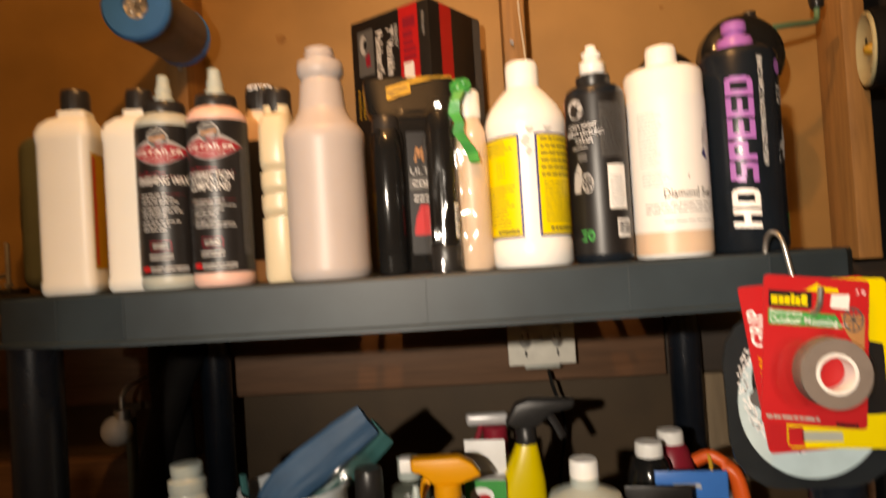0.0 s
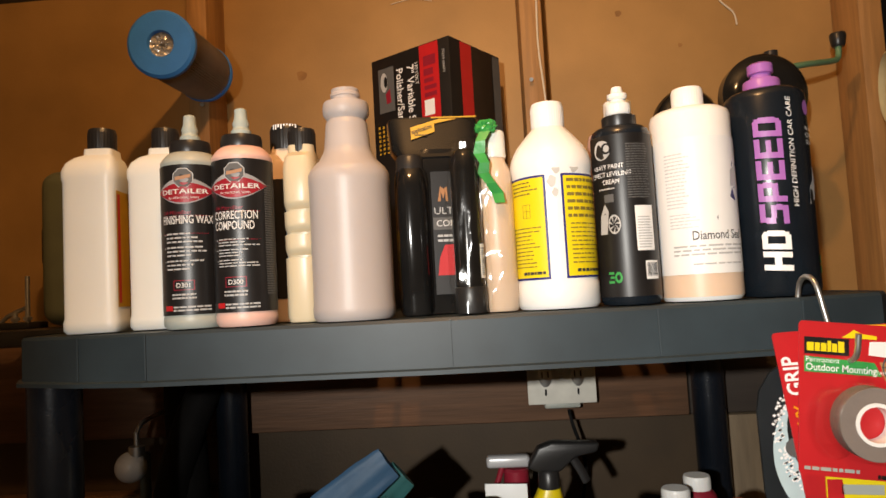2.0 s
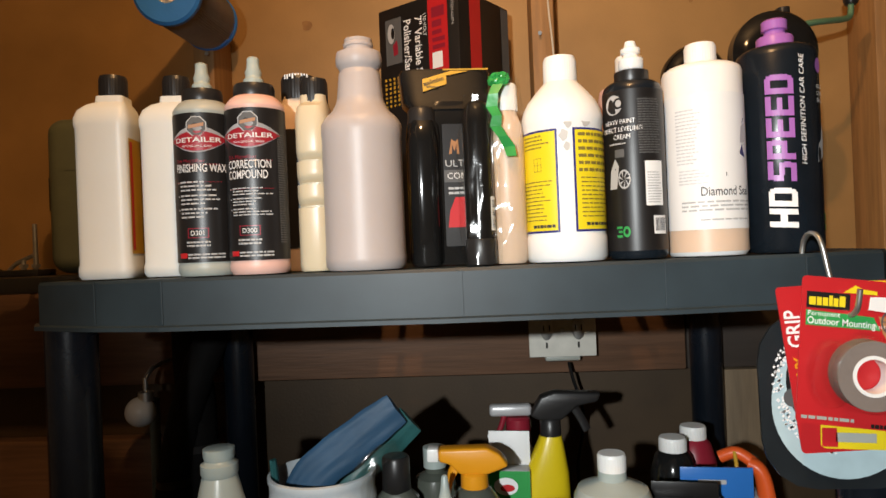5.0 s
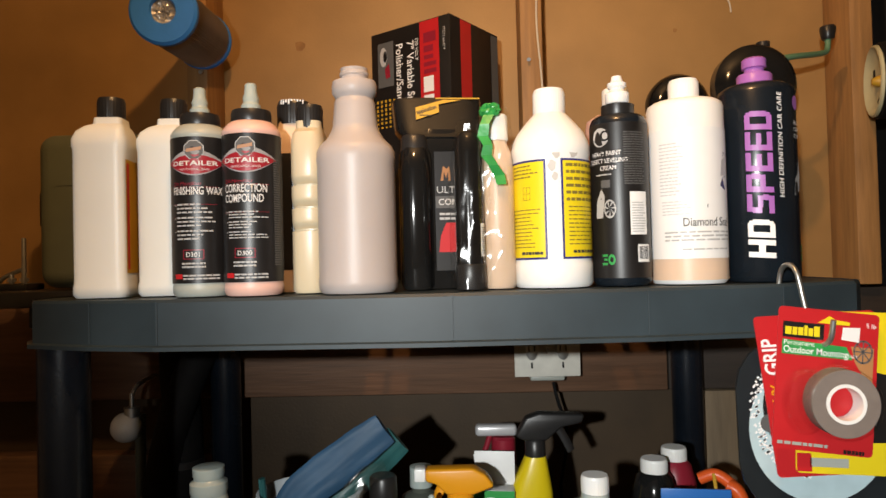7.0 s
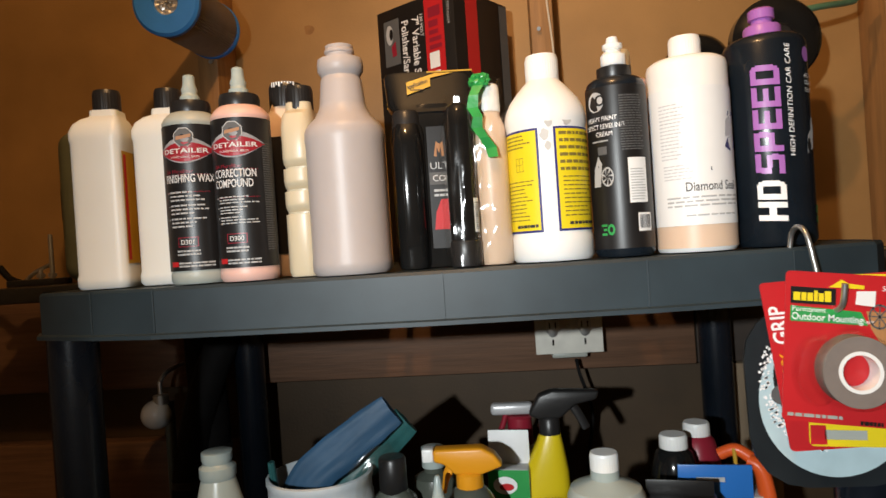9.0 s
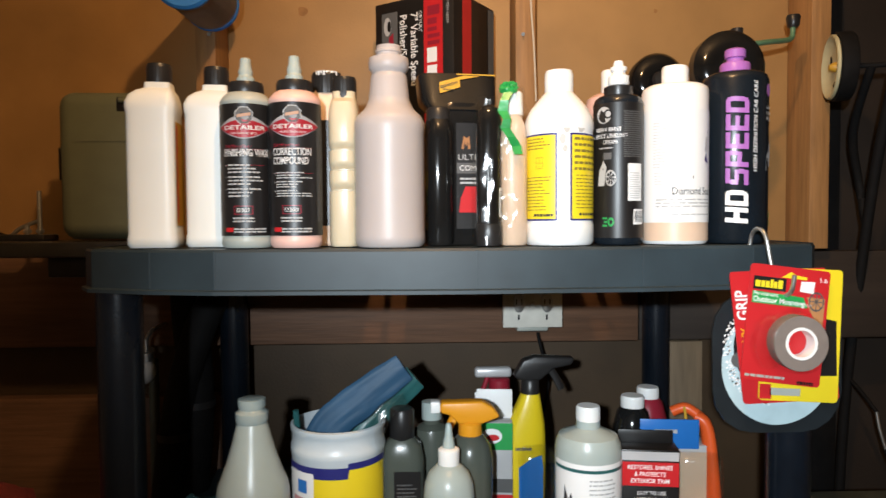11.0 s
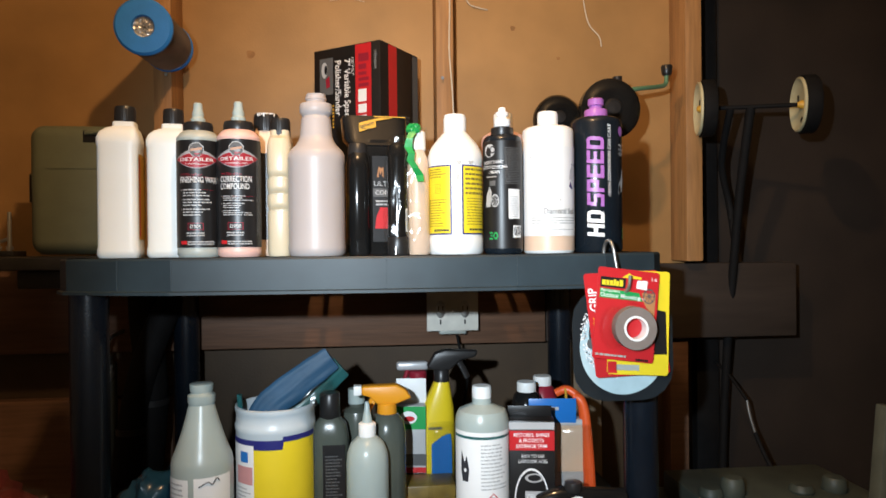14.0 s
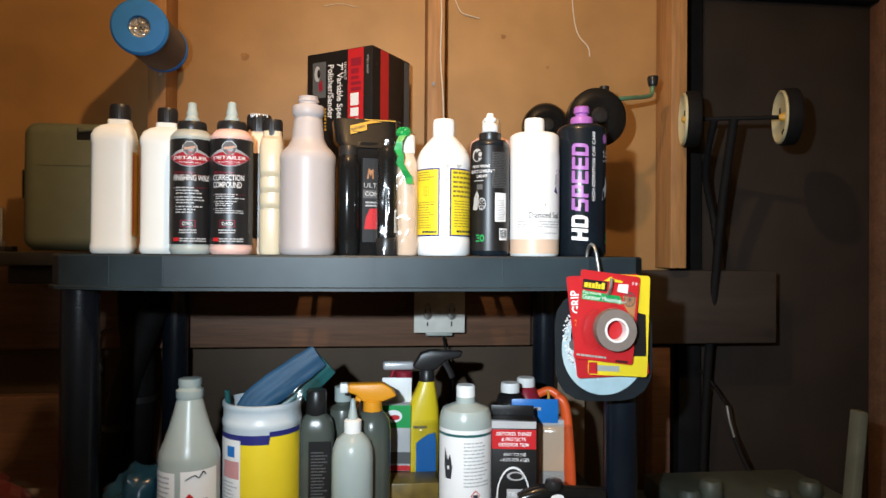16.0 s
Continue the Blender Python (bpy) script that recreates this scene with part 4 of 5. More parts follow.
part("photo", poly(w, [(-0.140, -0.066), (-0.130, -0.058), (-0.128, -0.082), (-0.138, -0.084)], 0.0008), MAROON, t)
bm = bmesh.new()
for k in range(5):
    u = -0.161 + 0.0095 * k
    for j in range(7):
        sheet(w, u, u + 0.0045, -0.170 + 0.0075 * j, -0.165 + 0.0075 * j - 0.002 * rng.random(), 1, 1, 0.0004, bm)
part("fine_print", bm, GOLD, t)
w = flat_wrap((0, 0, ch), (0, 1, 0), (0, 0, 1))
part("red_band", sheet(w, 0.030, 0.062, -0.40, -0.002), RED, t)
part("silver_panel", sheet(w, 0.125, 0.148, -0.40, -0.004), INKDIM, t)
print_lines(t, w, 0.075, 0.115, -0.22, -0.14, 10, INKDIM, 0.4)

# ---- on the wall above ----
# pleated filter on the left stud
t = thing("filter_cartridge", pose(-0.424, 0.372, 1.828, 5, 0, 4), "pleated filter cartridge with blue rubber end, hung on stud", "filter")
TURN = pose(0, 0, 0, -90, 0, 0)


def along_y(bm):
    bmesh.ops.transform(bm, matrix=TURN, verts=bm.verts)
    return bm


bm = bmesh.new()
n = 150
for z0, z1 in ((0.004, 0.196),):
    a = [bm.verts.new((math.cos(2 * math.pi * k / n) * (0.0500 if k % 2 else 0.0455), math.sin(2 * math.pi * k / n) * (0.0500 if k % 2 else 0.0455), z0)) for k in range(n)]
    b = [bm.verts.new((v.co.x, v.co.y, z1)) for v in a]
    for k in range(n):
        bm.faces.new((a[k], a[(k + 1) % n], b[(k + 1) % n], b[k]))
part("pleats", along_y(bm), PLEAT, t, "dirty grey pleated cloth", 20)
part("end_cap", along_y(lathe([(0.019, 0.012), (0.019, -0.001), (0.021, -0.004), (0.048, -0.004), (0.0525, 0.0), (0.0525, 0.008), (0.050, 0.010)], seg=64)), FILTERBLUE, t, "blue moulded end ring")
part("end_cap", along_y(lathe([(0.050, 0.182), (0.0515, 0.184), (0.0515, 0.189), (0.019, 0.189)], seg=64)), FILTERBLUE, t)
bm = bmesh.new()
seg = 26
rr = random.Random(8)
rows = []
for i in range(7):
    rows.append([bm.verts.new((0.019 * i / 6 * math.cos(2 * math.pi * j / seg), 0.002 + 0.005 * rr.random() * (i < 6), 0.019 * i / 6 * math.sin(2 * math.pi * j / seg))) for j in range(seg)])
for a, b in zip(rows, rows[1:]):
    for j in range(seg):
        bm.faces.new((a[j], a[(j + 1) % seg], b[(j + 1) % seg], b[j]))
part("core_wrap", bm, mat("crumpled_foil_wrap", (0.45, 0.43, 0.40), 0.2, metal=0.5, vary=0.3, scale=200, bump=0.5), t, "crumpled clear wrap in the core", 10)

# two black drums with a green crank
t = thing("hand_crank_reel", pose(0.0, 0.0, 0.0), "black double drum hand crank reel with green crank arm", "reel")
for x, y, z, r in ((0.484, 0.400, 1.690, 0.062), (0.417, 0.56, 1.700, 0.054)):
    bm = along_y(lathe([(r * 0.3, -0.006), (r * 0.55, -0.008), (r * 0.86, -0.002), (r, 0.008), (r, 0.030), (r * 0.8, 0.040)], seg=56))
    bmesh.ops.translate(bm, vec=(x, y, z), verts=bm.verts)
    part("drum", bm, BLACK, t, "domed black drum")
    bm = along_y(lathe([(r * 0.3, -0.007), (r * 0.22, -0.012), (0, -0.013)], seg=24))
    bmesh.ops.translate(bm, vec=(x, y, z), verts=bm.verts)
    part("hub", bm, BLACKCAP, t)
    bm = along_y(lathe([(0.012, 0.035), (0.012, 0.249 if y < 0.48 else 0.089)], seg=20))
    bmesh.ops.translate(bm, vec=(x, y, z), verts=bm.verts)
    part("mount", bm, STEEL, t)
part("drum_bar", box(0.08, 0.012, 0.020, (0.451, 0.605, 1.695), 0.003), BLACKCAP, t)
part("crank_arm", tube([(0.512, 0.410, 1.728), (0.560, 0.430, 1.738), (0.615, 0.470, 1.752), (0.634, 0.485, 1.762), (0.638, 0.488, 1.786)], 0.0048, 10), GREENPAINT, t, "bent green crank arm")
bm = lathe([(0.0085, 0), (0.0105, 0.004), (0.0125, 0.018), (0.011, 0.022), (0, 0.023)], at=(0.638, 0.488, 1.780), seg=24)
part("crank_knob", bm, BLACKCAP, t, "small black grip knob")
part("top_knob", lathe([(0.008, 0), (0.010, 0.002), (0.010, 0.012), (0, 0.013)], at=(0.502, 0.420, 1.746), seg=20), BLACKCAP, t)

# trolley hung wheels up
t = thing("folded_trolley", pose(0, 0, 0), "folded trolley with cream rimmed wheels against dark wall", "trolley")
AX = Vector((0.95, -0.31, 0.0)).normalized()
for c in (Vector((0.708, 0.490, 1.708)), Vector((0.905, 0.437, 1.708))):
    q = AX.to_track_quat("Z", "Y").to_matrix().to_4x4()
    m4 = Matrix.Translation(c) @ q

    def put(bm):
        bmesh.ops.transform(bm, matrix=m4, verts=bm.verts)
        return bm
    wheel = part("wheel", put(lathe([(0.053, 0.014), (0.0585, 0.0055), (0.062, 0.008), (0.062, 0.030), (0.059, 0.034), (0.045, 0.035)], seg=56)), RUBBER, t, "black rubber tyre")
    part("rim", put(lathe([(0.0, 0.011), (0.022, 0.010), (0.041, 0.009), (0.051, 0.003), (0.055, -0.001), (0.058, 0.0005), (0.058, 0.0045), (0.045, 0.012)], seg=56)), RIM, wheel, "cream painted dished rim")
    part("hub", put(lathe([(0, -0.002), (0.005, -0.001), (0.007, 0.003), (0.009, 0.007), (0.010, 0.013)], seg=20)), GOLD, wheel, "brassy hub nut")
    for a in (0.6, 2.7, 4.8):
        part("slot", put(box(0.014, 0.008, 0.003, (0.032 * math.cos(a), 0.032 * math.sin(a), 0.0095), 0.001, 1, (0, 0, math.degrees(a) + 60))), RUBBER, wheel)
part("axle", tube([(0.712, 0.489, 1.708), (0.908, 0.436, 1.708)], 0.005), RUBBER, t)
part("frame_tube", tube([(0.815, 0.462, 1.708), (0.835, 0.56, 1.45), (0.85, 0.66, 0.9), (0.86, 0.69, 0.005)], 0.010, 10), RUBBER, t)
part("frame_tube", tube([(0.775, 0.472, 1.708), (0.80, 0.56, 1.60), (0.84, 0.60, 1.50), (0.838, 0.575, 1.42)], 0.008, 10), RUBBER, t)

for k, (x, y, z) in enumerate(((0.86, 0.719, 1.80), (0.152, 0.561, 1.79), (-0.44, 0.561, 1.79))):
    solo("nail", along_y(lathe([(0.0035, -0.012), (0.0035, -0.010), (0.0012, -0.010), (0.0012, 0.002)], seg=12)), STEEL, pose(x, y, z, 25), "bent steel nail in the wall", "nail", "nails")

# strings
def string(pts, r, label):
    solo("string", tube(pts, r, 6), STRING, I4, label, "string", "strings")


string([(0.170, 0.559, 2.10), (0.166, 0.556, 2.02), (0.170, 0.557, 1.95), (0.168, 0.556, 1.85), (0.174, 0.557, 1.76), (0.178, 0.558, 1.66)], 0.0018, "pale string hanging down bare wooden stud")
string([(0.21, 0.649, 2.02), (0.225, 0.645, 1.985), (0.25, 0.644, 1.975), (0.27, 0.648, 1.972)], 0.0014, "short pale string stapled on hardboard panel")
string([(0.500, 0.648, 2.04), (0.505, 0.645, 1.98), (0.517, 0.646, 1.94), (0.540, 0.645, 1.913), (0.546, 0.648, 1.890)], 0.0016, "curled pale string hanging on hardboard panel")
string([(-0.10, 0.648, 1.985), (-0.06, 0.6485, 1.992), (-0.02, 0.648, 1.985)], 0.0008, "thin dark scratch-like thread on panel")

t = thing("hinge", pose(1.364, 0.6695, 1.965), "small pale metal hinge plate screwed to the post", "hinge")
part("plate", box(0.012, 0.003, 0.064, (0, -0.0015, 0), 0.001), RIM, t)
part("pin", lathe([(0.003, -0.034), (0.003, 0.034)], at=(-0.007, -0.003, 0), seg=12), STEEL, t)

# outlet on the rail
t = thing("outlet_box", pose(0.168, 0.584, 1.272), "white metal outlet box with two sockets and switch", "outlet")
part("back_box", box(0.108, 0.040, 0.088, (0, -0.020, 0), 0.003), STEEL, t)
part("cover", box(0.114, 0.004, 0.092, (0, -0.042, 0), 0.0015), mat("painted_grey_cover", (0.66, 0.64, 0.57), 0.4, vary=0.15, scale=40), t, "worn grey cover plate")
for x in (-0.027, 0.027):
    bm = along_y(lathe([(0.015, 0.002), (0.015, -0.004), (0.013, -0.005), (0, -0.005)], seg=28))
    bmesh.ops.translate(bm, vec=(x, -0.044, 0.002), verts=bm.verts)
    bmesh.ops.scale(bm, vec=(0.72, 1, 1.25), space=Matrix.Translation((-x, 0.044, -0.002)), verts=bm.verts)
    s = part("socket", bm, STEEL, t, "bright metal socket ring")
    for dx in (-0.005, 0.005):
        part("slot", box(0.002, 0.002, 0.010, (x + dx, -0.0495, 0.004)), RUBBER, s)
    part("socket_foot", box(0.003, 0.002, 0.010, (x, -0.0448, -0.026)), RUBBER, t)
part("screw", along_y(lathe([(0.004, -0.046), (0.003, -0.048), (0, -0.048)], seg=12)), STEEL, t)
part("lower_lip", box(0.06, 0.030, 0.010, (0, -0.026, -0.049), 0.003), GREYP, t)
solo("power_cord", tube([(0.178, 0.545, 1.215), (0.182, 0.535, 1.19), (0.20, 0.55, 1.12), (0.19, 0.58, 1.02), (0.20, 0.60, 0.945)], 0.003), RUBBER, I4, "thin black power cord hanging from outlet", "cord")

# ---- hanging from the front lip ----
t = thing("s_hook", pose(0, 0, 0), "bent galvanised wire S hook over shelf lip", "hook")
part("wire", tube([(0.340, 0.040, 1.395), (0.341, 0.036, 1.412), (0.342, 0.024, 1.4185), (0.344, 0.012, 1.412), (0.347, 0.006, 1.385), (0.349, -0.002, 1.358), (0.350, -0.014, 1.347), (0.352, -0.028, 1.352), (0.353, -0.033, 1.370)], 0.0024, 10), STEEL, t)


def card(name, corners, y, thick, material, label, category, r=0.004):
    """A flat blister card from its four corners in the plane y."""
    tl, tr, br, bl = [Vector((x, y, z)) for x, z in corners]
    th = thing(name, pose(tl.x, y, tl.z), label, category)
    right, up = (tr - tl), (tl - bl)
    w, h = right.length, up.length
    pl = flat_wrap((0, 0, 0), right, up, 0.0)
    bm = bmesh.new()
    pts = []
    for cu, cv, a0 in ((w - r, -r, 0), (r, -r, 90), (r, -h + r, 180), (w - r, -h + r, 270)):
        for k in range(5):
            a = radians(a0 + 22.5 * k)
            pts.append((cu + r * math.cos(a), cv + r * math.sin(a)))
    f = [bm.verts.new(pl(u, v, 0)) for u, v in pts]
    b = [bm.verts.new(pl(u, v, -thick)) for u, v in pts]
    bm.faces.new(f)
    bm.faces.new(b[::-1])
    for k in range(len(f)):
        bm.faces.new((f[k], f[(k + 1) % len(f)], b[(k + 1) % len(f)], b[k]))
    part("backing_card", bm, material, th)
    return th, pl, w, h


# disc pack
t, w, cw_, ch_ = card("backing_pad_pack", [(0.281, 1.350), (0.427, 1.350), (0.431, 1.192), (0.284, 1.190)], 0.004, 0.003, mat("dark_pack_card", (0.014, 0.018, 0.021), 0.3, vary=0.3, scale=30), "dark blister pack with pale blue round disc", "blister pack", 0.046)
w = flat_wrap((0.075, 0.0, -0.083), (1, 0, 0), (0, 0, 1))
part("disc", disc(w, 0, 0, 0.064, 0.068, 0.0005, 48), PALEBLUE, t, "pale blue round disc")
part("disc_centre", disc(w, 0.006, 0.020, 0.057, 0.057, 0.0010, 44), LABELBLACK, t)
bm = bmesh.new()
for k in range(150):
    a = radians(110 + 150 * rr.random())
    q = 0.055 + 0.009 * rr.random()
    poly(w, [(q * math.cos(a) + 0.0022 * rr.random(), q * math.sin(a) + 0.0195), (q * math.cos(a) + 0.0022, q * math.sin(a) + 0.0180), (q * math.cos(a) + 0.0004, q * math.sin(a) + 0.0165), (q * math.cos(a) - 0.0012 * rr.random(), q * math.sin(a) + 0.018)], 0.0014, bm)
part("speckle_print", bm, INKWHITE, t, kind="stuff")
part("speckle_print", disc(w, -0.044, 0.006, 0.010, 0.009, 0.0016, 14), INKDIM, t)
t, w, cw_, ch_ = card("hook_tape_card", [(0.2945, 1.372), (0.402, 1.376), (0.408, 1.232), (0.312, 1.226)], -0.008, 0.0012, RED, "red and yellow blister card hung behind tape card", "blister card")
text(t, "GRIP", 0.0185, 0.0160, -0.054, w, INKWHITE, 0.0006, turn=90, wide=0.85, bold=0.02)
text(t, "VY", 0.0150, 0.0160, -0.078, w, ORANGE, 0.0006, turn=90, wide=0.85, bold=0.02)
t, w, cw_, ch_ = card("adhesive_card", [(0.330, 1.378), (0.418, 1.373), (0.434, 1.237), (0.326, 1.232)], -0.0125, 0.0012, YELLOW, "bright yellow blister card with dark window", "blister card")
part("window", poly(w, [(0.050, -0.050), (0.083, -0.056), (0.086, -0.116), (0.045, -0.118)], 0.0005), LABELBLACK, t)
part("inner_block", sheet(w, 0.012, 0.046, -0.140, -0.132, lift=0.0005), GREYP, t)
part("corner_panel", poly(w, [(0.0005, -0.1445), (0.014, -0.1445), (0.013, -0.128), (0.0005, -0.128)], 0.0005), RED, t)

t, w, cw_, ch_ = card("mounting_tape_pack", [(0.313, 1.383), (0.400, 1.372), (0.387, 1.239), (0.302, 1.257)], -0.020, 0.0010, RED, "red outdoor mounting tape blister pack with grey roll", "blister pack")
part("hang_slot", poly(w, [(0.034, -0.012), (0.040, -0.008), (0.044, -0.005), (0.050, -0.008), (0.062, -0.009), (0.062, -0.012)], 0.0005), YELLOW, t)
part("brand_panel", sheet(w, 0.004, 0.040, -0.027, -0.013, lift=0.0005), LABELBLACK, t)
bm = bmesh.new()
for u, wd, up in ((0.006, 0.0055, 0), (0.0124, 0.004, 0), (0.0172, 0.0045, 0), (0.0225, 0.003, 0.002), (0.0262, 0.004, 0), (0.031, 0.005, 0.002)):
    sheet(w, u, u + wd, -0.0245, -0.0175 + up, 1, 1, 0.0008, bm)
part("brand_mark", bm, YELLOW, t)
part("green_band", poly(w, [(0.004, -0.042), (0.066, -0.042), (0.060, -0.031), (0.004, -0.029)], 0.0005), GREEN, t)
text(t, "Permanent", 0.0062, 0.005, -0.0335, w, INKWHITE, 0.0008)
text(t, "Outdoor Mounting", 0.0085, 0.005, -0.0405, w, INKWHITE, 0.0008, wide=0.86, bold=0.01)
text(t, "TAPE", 0.0040, 0.0610, -0.0405, w, INKWHITE, 0.0008)
text(t, "5 lb", 0.0060, 0.076, -0.0125, w, INKWHITE, 0.0006)
part("photo_panel", poly(w, [(0.064, -0.030), (0.084, -0.030), (0.084, -0.062), (0.076, -0.056), (0.068, -0.044)], 0.0005), mat("tan_print", (0.42, 0.20, 0.08), 0.4), t)
part("wheel_print", disc(w, 0.0745, -0.034, 0.0085, 0.0105, 0.0008, inner=0.84), INKDIM, t)
bm = bmesh.new()
for k in range(4):
    a = math.pi * k / 4
    ca, sa = math.cos(a), math.sin(a)
    poly(w, [(0.0745 + 0.0085 * ca - 0.0005 * sa, -0.034 + 0.0105 * sa + 0.0005 * ca), (0.0745 - 0.0085 * ca - 0.0005 * sa, -0.034 - 0.0105 * sa + 0.0005 * ca), (0.0745 - 0.0085 * ca + 0.0005 * sa, -0.034 - 0.0105 * sa - 0.0005 * ca), (0.0745 + 0.0085 * ca + 0.0005 * sa, -0.034 + 0.0105 * sa - 0.0005 * ca)], 0.0008, bm)
part("wheel_print", bm, INKDIM, t)
part("price_sticker", poly(w, [(0.056, -0.014), (0.071, -0.013), (0.0705, -0.026), (0.055, -0.025)], 0.0010), LABELWHITE, t, "white price sticker")
print_lines(t, w, 0.004, 0.048, -0.1225, -0.1185, 1, GREYP, 0.7, 0.05)
print_lines(t, w, 0.062, 0.082, -0.126, -0.121, 1, LABELBLACK, 0.7, 0.05)
O, RT, UP = w(0.0535, -0.079), (w(1, 0) - w(0, 0)).normalized(), (w(0, 1) - w(0, 0)).normalized()
NRM = RT.cross(UP)


def ring_mesh(prof, seg=64):
    bm = bmesh.new()
    rings = [[bm.verts.new(O + r_ * (math.cos(a) * RT + math.sin(a) * UP) + NRM * h_) for a in (2 * math.pi * k / seg for k in range(seg))] for r_, h_ in prof]
    for a, b in zip(rings, rings[1:]):
        for k in range(seg):
            bm.faces.new((a[k], a[(k + 1) % seg], b[(k + 1) % seg], b[k]))
    return bm


part("tape_roll", ring_mesh([(0.0174, 0.001), (0.0295, 0.001), (0.0295, 0.0165), (0.0290, 0.0170), (0.0174, 0.0170), (0.0174, 0.001)]), FOAM, t, "grey foam tape roll")
bm = bmesh.new()
rows = []
for q, h_ in ((1.0, 0.0008), (0.97, 0.006), (0.88, 0.010), (0.6, 0.0118)):
    rows.append([bm.verts.new(w(0.026, -0.082) + q * (0.020 * math.cos(a) * RT + 0.030 * math.sin(a) * UP) + NRM * h_) for a in (2 * math.pi * k / 40 for k in range(40))])
for a, b in zip(rows, rows[1:]):
    for k in range(40):
        bm.faces.new((a[k], a[(k + 1) % 40], b[(k + 1) % 40], b[k]))
bm.faces.new(rows[-1])
part("blister_bulge", bm, FILM, t, "clear bulge over the red card")
part("roll_core", ring_mesh([(0.0142, 0.001), (0.0142, 0.0174), (0.0173, 0.0174), (0.0173, 0.001)]), WHITE, t, "white paper core")
part("blister", ring_mesh([(0.0345, 0.0008), (0.0330, 0.004), (0.0315, 0.0185), (0.0300, 0.0195)]), FILM, t, "clear plastic blister")

# ---- lower shelf ----
ZL = 0.9405

t = thing("spray_bottle", pose(-0.250, 0.085, ZL), "milky conical spray bottle without trigger, worn paper label", "bottle")
part("body", lathe([(0.040, 0), (0.0435, 0.005), (0.0435, 0.160), (0.042, 0.170), (0.036, 0.185), (0.029, 0.205), (0.023, 0.226), (0.019, 0.243), (0.018, 0.246), (0.0195, 0.249), (0.0195, 0.259), (0.0165, 0.261), (0.0150, 0.263), (0.0165, 0.267), (0.0165, 0.275), (0.014, 0.276)], seg=56), CLEARISH, t)
w = round_wrap(0.0435, 0.0435, 2)
part("label", sheet(w, -0.055, -0.009, 0.03, 0.148), LABELWHITE, t)
part("label", sheet(w, -0.001, 0.055, 0.03, 0.150), LABELWHITE, t)
print_lines(t, w, -0.050, -0.012, 0.06, 0.144, 12, INKGREY, 0.35)
print_lines(t, w, 0.004, 0.050, 0.07, 0.112, 6, INKGREY, 0.3)
part("red_mark", poly(w, [(0.004, 0.108), (0.018, 0.108), (0.016, 0.114), (0.011, 0.119), (0.007, 0.114)], 0.0006), RED, t)
bm = tube([w(0.006, 0.138, 0.001), w(0.018, 0.144, 0.001), w(0.024, 0.140, 0.001), w(0.030, 0.148, 0.001), w(0.034, 0.143, 0.001)], 0.0008, 6)
part("pen_scrawl", bm, INK, t)
part("mark_frame", disc(w, 0.010, 0.094, 0.006, 0.004, 0.0006, 4, inner=0.75), INK, t)

t = thing("wipes_tub", pose(-0.152, 0.135, ZL), "white round tub with yellow, blue and pink label", "tub")
part("body", lathe([(0.055, 0), (0.0595, 0.006), (0.0595, 0.196), (0.0605, 0.198), (0.0605, 0.206), (0.0590, 0.208), (0.0590, 0.224), (0.0605, 0.226), (0.0605, 0.232), (0.057, 0.233), (0.0565, 0.120), (0, 0.119)], seg=64), mat("pale_blue_white_plastic", (0.55, 0.61, 0.64), 0.35, vary=0.05, sss=0.1), t)
w = round_wrap(0.0595, 0.0595, 2)
part("label", sheet(w, -0.075, 0.080, 0.012, 0.188, 44), YELLOW, t, "glossy yellow label")
part("label_side", sheet(w, -0.075, -0.024, 0.012, 0.188, 20, lift=0.0004), LABELWHITE, t)
part("label_band", sheet(w, -0.075, 0.020, 0.182, 0.190, 30, lift=0.0006), BLUE, t)
part("label_band", sheet(w, 0.019, 0.080, 0.187, 0.195, 24, lift=0.0006), BLUE, t)
part("label_step", sheet(w, -0.024, 0.019, 0.176, 0.183, 14, lift=0.0006), BLUE, t)
part("pink_panel", sheet(w, -0.060, -0.026, 0.124, 0.150, 12, lift=0.0008), mat("printed_pale_pink", (0.62, 0.30, 0.30), 0.45), t)
part("picture", sheet(w, -0.050, -0.034, 0.156, 0.172, 8, lift=0.0008), BLUEP, t)
print_lines(t, w, -0.062, -0.027, 0.080, 0.120, 7, INKGREY, 0.3)

# film bags stuffed in the tub
def film_bag(name, pts, width, material, label, seed):
    """A flat folded length of plastic film with long creases."""
    p = smooth_path(pts, 10)
    bm = bmesh.new()
    rows, m = [], 15
    for i, q in enumerate(p):
        f = i / (len(p) - 1)
        d = (p[min(i + 1, len(p) - 1)] - p[max(i - 1, 0)]).normalized()
        s = d.cross(Vector((0, -1, 0))).normalized()
        ww = width * (0.85 + 0.25 * math.sin(math.pi * f) + 0.06 * noise.noise(Vector((seed, f * 9, 0))))
        front, back = [], []
        for j in range(m):
            c = 2 * j / (m - 1) - 1
            fold = 0.0026 * noise.noise(Vector((c * 2.2 + seed, f * 1.8, 0.3))) + 0.0009 * noise.noise(Vector((c * 9 + seed, f * 6, 1.7)))
            e = 0.0045 * math.sqrt(max(0.0, 1 - c * c))
            front.append(bm.verts.new(q + s * c * ww + Vector((0, -e + fold, 0))))
            back.append(bm.verts.new(q + s * c * ww * 0.98 + Vector((0, e + fold + 0.001, 0))))
        rows.append(front + back[::-1])
    for a, b in zip(rows, rows[1:]):
        for j in range(2 * m):
            k = (j + 1) % (2 * m)
            bm.faces.new((a[j], a[k], b[k], b[j]))
    bm.faces.new(rows[-1])
    return solo(name, bm, material, I4, label, "bag", sharp=60)


